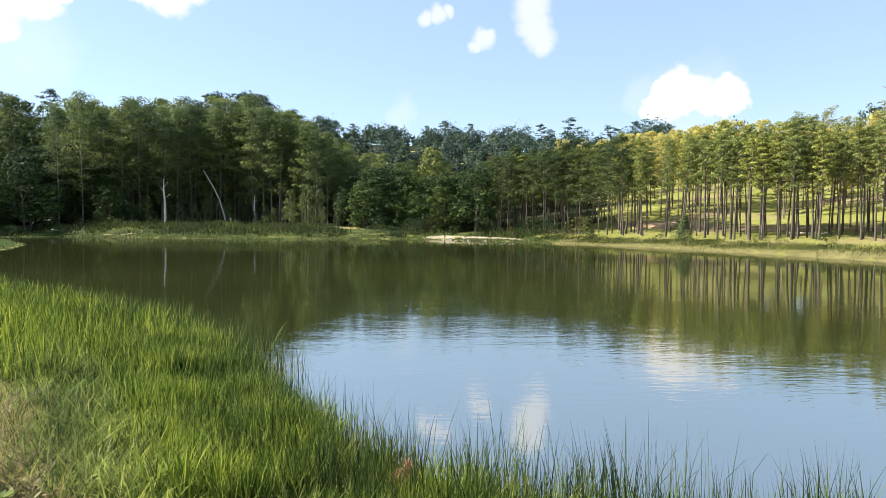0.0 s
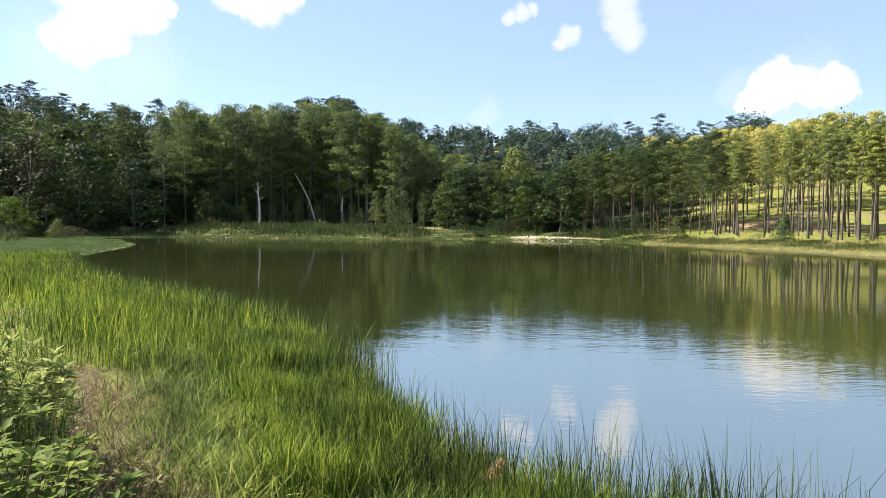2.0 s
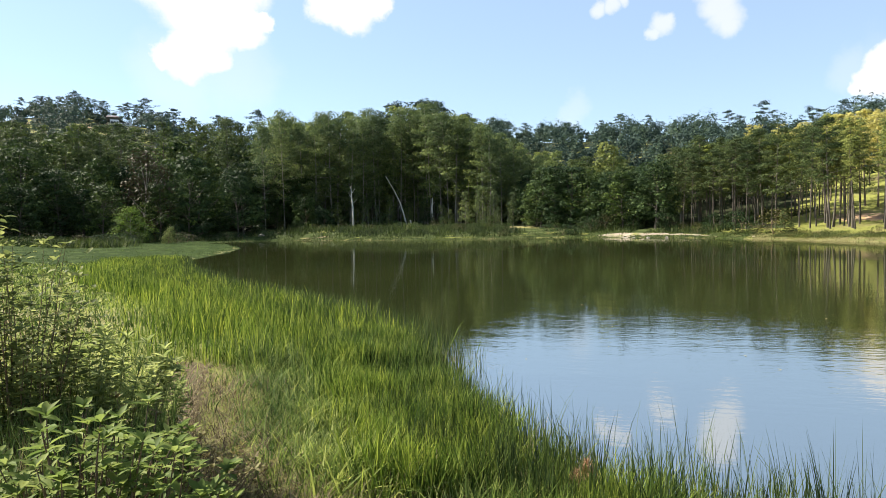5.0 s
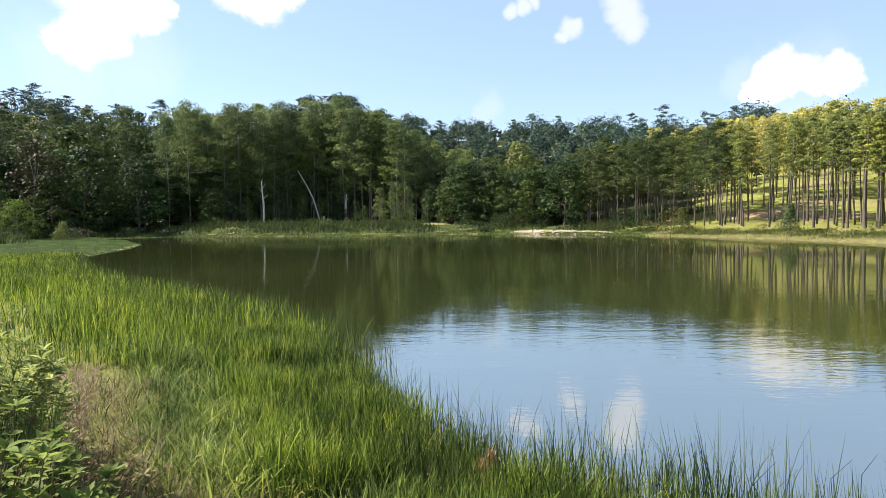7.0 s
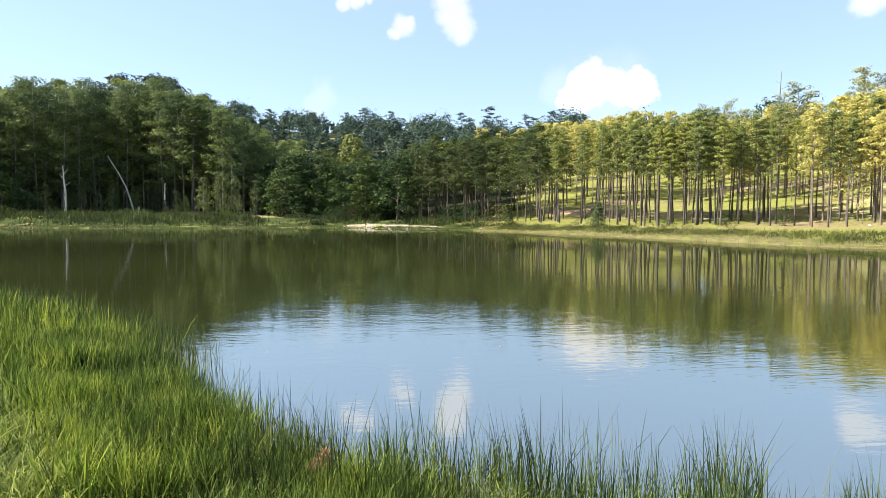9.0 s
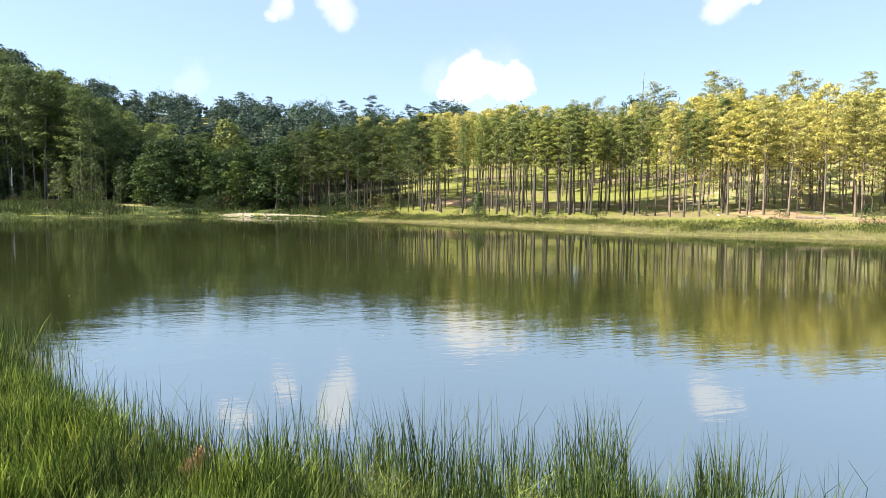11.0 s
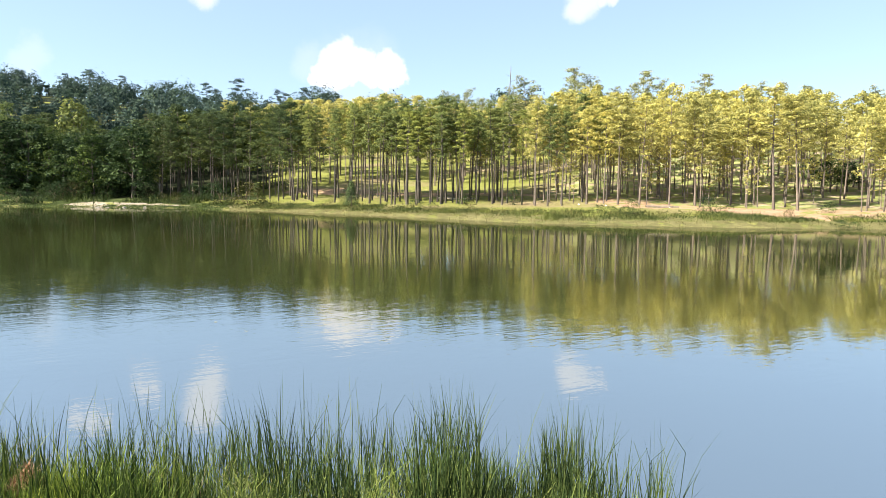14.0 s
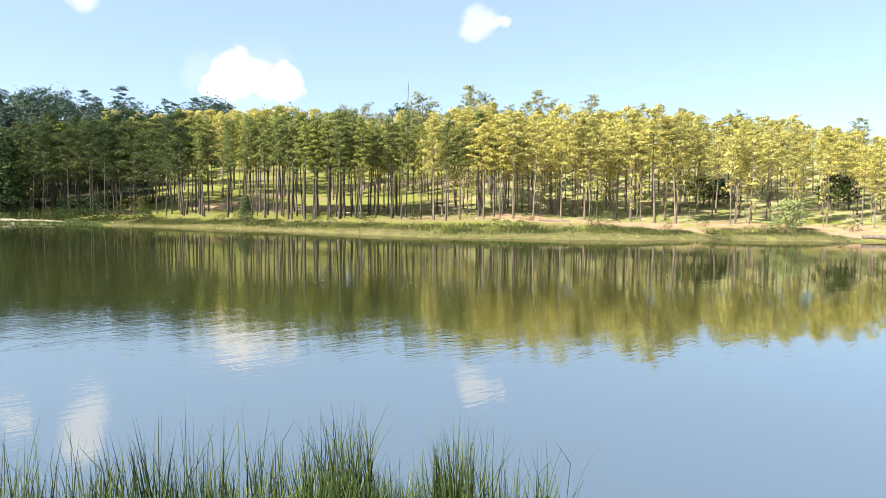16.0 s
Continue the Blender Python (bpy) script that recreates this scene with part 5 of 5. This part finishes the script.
for az, d, r in [(40.6, 60, 0.12), (48.1, 56, 0.10), (58.3, 45.6, 0.12), (62.8, 46.5, 0.12), (33.2, 74, 0.12), (42.9, 58, 0.1)]:
    stone(az, d, r, LITTER_WHITE, "small scrap of white litter on the grass", "litter", "litter")


# ---- the near bushes ----
def leaf_shape(l, w):
    """A pointed leaf, folded along its midrib."""
    return np.array([(0, 0, 0), (l * 0.3, w * 0.42, 0.10 * l), (l * 0.62, w * 0.44, 0.06 * l), (l, 0, -0.1 * l), (l * 0.62, -w * 0.44, 0.06 * l), (l * 0.3, -w * 0.42, 0.10 * l), (l * 0.5, 0, 0.0)])


LEAF_TRIS = np.array([(0, 6, 1), (1, 6, 2), (2, 6, 3), (3, 6, 4), (4, 6, 5), (5, 6, 0)])


def leaf_pose(at, az, pitch, size, roll=0.0):
    return Matrix.Translation(at) @ Euler((roll, -pitch, az), "XYZ").to_matrix().to_4x4() @ Matrix.Scale(size, 4)


def near_bush(az, d, h, r, stems, nodes, leaf, leaf_mat, stem_mat, label, low=0.35, singles=0, rosette=6, name="bush", fluff=0.0, thick=0.006):
    """A bush: stems that spread from the base, leaves in pairs along them and in rosettes at the tips."""
    x, y, z = place(az, d)
    root = new(name)
    root.matrix_basis = pose(x, y, z - 0.03)
    paths, poses = [], []
    for i in range(stems):
        w, q = rng.uniform(0, 6.28), math.sqrt(rng.uniform(0.02, 1))
        hh = h * (1 - 0.35 * q * q) * rng.uniform(0.75, 1.08)
        ex, ey = math.cos(w) * r * q, math.sin(w) * r * q
        bx, by = ex * 0.45 + rng.normal() * 0.05 * r, ey * 0.45 + rng.normal() * 0.05 * r
        pts = [np.array((bx + (ex - bx) * t ** 1.4, by + (ey - by) * t ** 1.4, hh * t)) + rng.normal(size=3) * 0.012 * (t > 0) for t in (0, 0.3, 0.6, 0.85, 1.0)]
        paths.append([(p, thick * (1.15 - k / 4.5) * (0.8 + h * 0.4)) for k, p in enumerate(pts)])
        for k in range(nodes):
            t = low + (1 - low) * (k + rng.uniform()) / nodes
            f = t * 4
            j = min(3, int(np.searchsorted((0.3, 0.6, 0.85, 1.0), t)))
            t0, t1 = (0, 0.3, 0.6, 0.85, 1.0)[j], (0, 0.3, 0.6, 0.85, 1.0)[j + 1]
            o = pts[j] + (pts[j + 1] - pts[j]) * (t - t0) / (t1 - t0)
            o = o + rng.normal(size=3) * fluff
            a0 = rng.uniform(0, 6.28)
            for s in (0, math.pi):
                poses.append(leaf_pose(o, a0 + s + rng.uniform(-0.3, 0.3), rng.uniform(-0.35, 0.75), rng.uniform(0.55, 1.1), rng.uniform(-0.5, 0.5)))
        a0 = rng.uniform(0, 6.28)
        for s in range(rosette):
            poses.append(leaf_pose(pts[-1], a0 + s * 6.28 / max(1, rosette), rng.uniform(0.1, 0.9), rng.uniform(0.6, 1.1), rng.uniform(-0.3, 0.3)))
    for path in paths:
        child("stem", mesh_of("stem", *tubes([path], 5), stem_mat, True), root)
    shape = leaf_shape(*leaf)
    order = rng.permutation(len(poses))
    if singles:
        one = mesh_of("leaf", shape, LEAF_TRIS, leaf_mat)
        for i in order[:singles]:
            child("leaf", one, root).matrix_basis = poses[i]
    rest = order[singles:]
    v = np.concatenate([shape @ np.array(poses[i])[:3, :3].T + np.array(poses[i])[:3, 3] for i in rest])
    f = (np.arange(len(rest))[:, None, None] * 7 + LEAF_TRIS).reshape(-1, 3)
    child("foliage", mesh_of("foliage", v, f, leaf_mat), root)
    return tagged(root, label, "bush", "bushes by the camera")


near_bush(-46.8, 2.75, 1.0, 0.6, 84, 9, (0.076, 0.034), SHRUB_LEAF, TWIG, "leafy green bush with broad pointed leaves on the bank", 0.35, 260)
near_bush(-53.0, 2.7, 0.72, 0.55, 60, 9, (0.076, 0.034), SHRUB_LEAF, TWIG, "leafy green bush with broad pointed leaves on the bank", 0.35)
near_bush(-43.2, 3.3, 0.7, 0.5, 64, 8, (0.066, 0.030), SHRUB_LEAF, TWIG, "leafy green bush with broad pointed leaves on the bank", 0.3)
near_bush(-39.8, 3.9, 0.5, 0.55, 46, 5, (0.055, 0.024), DRY_LEAF, TWIG, "half-dry brush with small yellowed leaves", 0.3, 0, 4)
near_bush(-44.0, 4.1, 0.72, 0.55, 40, 5, (0.06, 0.026), DRY_LEAF, TWIG, "half-dry brush with small yellowed leaves", 0.3, 0, 4)
near_bush(-36.4, 4.5, 0.24, 0.45, 40, 4, (0.05, 0.02), DRY_LEAF, TWIG, "low tangle of dry twigs and small leaves", 0.3, 0, 3)
near_bush(-44.0, 4.9, 0.95, 0.5, 30, 9, (0.10, 0.026), PALE_WEED, GREEN_STEM, "tall weeds with narrow leaves and bare stems", 0.5, 0, 7, "weeds")
near_bush(-46.2, 4.7, 1.0, 0.6, 38, 10, (0.10, 0.028), PALE_WEED, GREEN_STEM, "tall weeds with narrow leaves and bare stems", 0.45, 0, 7, "weeds")
near_bush(-40.6, 5.4, 0.62, 0.42, 26, 9, (0.09, 0.026), PALE_WEED, GREEN_STEM, "tall weeds with narrow leaves and bare stems", 0.5, 0, 6, "weeds")
near_bush(-50.4, 4.6, 1.75, 0.44, 56, 32, (0.066, 0.036), DARK_SHRUB, TWIG, "tall dense bush with small dark leaves", 0.15, 0, 5, fluff=0.07, thick=0.003)
near_bush(-38.2, 4.1, 0.3, 0.4, 44, 5, (0.05, 0.022), DRY_LEAF, TWIG, "low tangle of dry twigs and small leaves", 0.2, 0, 3, fluff=0.03)
sow("meadow_grass", 2600, fan(-52, -39, 3.5, 5.8, 1.0), ones(0.72), 0.007, (0.05, 0.4), GRASS, "tall pale green grass stalks among the weeds", thin=land)
sow("dry_grass", 1500, fan(-56, -36, 2.9, 5.6, 1.0), ones(0.62), 0.005, (0.05, 0.4), DRY_GRASS, "pale grass stalks among the bushes", thin=land)


def floating_leaves():
    n = 90
    az, d = rng.uniform(-20, 66, n), 10 ** rng.uniform(0.95, 1.5, n)
    x, y = d * np.sin(np.radians(az)), d * np.cos(np.radians(az))
    keep = shore(x, y) < -0.4
    x, y, d = x[keep], y[keep], d[keep]
    k = len(x)
    a, s = rng.uniform(0, 6.28, k), rng.uniform(0.015, 0.035, k)
    c = np.stack([x, y, np.full(k, 0.006)], 1)
    u = np.stack([np.cos(a), np.sin(a), 0 * a], 1) * s[:, None]
    w = np.stack([-np.sin(a), np.cos(a), 0 * a], 1) * (s * 0.45)[:, None]
    v = np.stack([c - u, c + w, c + u + np.array([0, 0, 0.008]), c - w], 1).reshape(-1, 3)
    f = (np.arange(k)[:, None] * 4 + np.array([0, 3, 2, 1])).reshape(-1, 4)
    tagged(new("floating_leaves", mesh_of("floating_leaves", v, f, DRY_LEAF)), "small fallen leaves floating on the lake", "leaves", kind="stuff")


floating_leaves()


def reed_plume(x, y, h):
    z = float(ground_z(x, y))
    root = new("reed_plume")
    root.matrix_basis = pose(x, y, z - 0.02)
    tip = [((0.0, 0.0, 0.0), 0.004), ((0.01, 0.01, h * 0.6), 0.003), ((0.03, 0.0, h), 0.002)]
    child("stalk", mesh_of("stalk", *tubes([tip], 5), GREEN_STEM, True), root)
    n = 260
    k = rng.uniform(size=n)
    c = np.stack([0.03 + rng.normal(size=n) * 0.035 * (1.1 - k), rng.normal(size=n) * 0.035 * (1.1 - k), h * 0.78 + 0.26 * k * h], 1)
    child("plume", mesh_of("plume", *blades(c, np.full(n, 0.05), np.full(n, 0.006), rng.uniform(0.3, 1.4, n), True), SEED), root)
    return tagged(root, "russet reed seed plume among the green reeds", "reed")


reed_plume(-0.27, 4.41, 0.52)
reed_plume(-0.34, 4.5, 0.42)
sow("dead_reeds", 700, lambda n: rng.normal(size=(n, 2)) * np.array([0.4, 0.4]) + np.array([-2.75, 9.0]), ones(0.2), 0.008, (0.8, 2.2), DRY_GRASS,
    "pale broken dead reeds floating at the edge", category="reeds")
def kinked_rushes(n):
    """Rushes whose upper part has folded over at a joint."""
    p = strip(RUSH_LINE, -0.5, 0.6)(n)
    vs, fs, off = [], [], 0
    for x, y in p:
        a, b, h, k = rng.uniform(0, 6.28), rng.uniform(0, 6.28), rng.uniform(0.2, 0.42), rng.uniform(0.1, 0.22)
        o = np.array((x, y, max(float(ground_z(x, y)), -0.45)))
        joint = o + np.array((0.14 * h * math.cos(a), 0.14 * h * math.sin(a), h - o[2]))
        tip = joint + k * np.array((0.6 * math.cos(b), 0.6 * math.sin(b), 0.75))
        v, f = tubes([[(o, 0.003), (joint, 0.0024), (tip, 0.001)]], 4)
        vs += v
        fs += [tuple(i + off for i in t) for t in f]
        off += len(v)
    tagged(new("kinked_rushes", mesh_of("kinked_rushes", vs, fs, RUSH)), "dark rushes folded over at a joint above the water", "rushes", kind="stuff")


kinked_rushes(70)
sow("bent_rushes", 60, strip(RUSH_LINE, -0.6, 0.7), ones(0.6), 0.008, (0.4, 0.9), RUSH, "bent and broken rushes over the water", category="rushes")
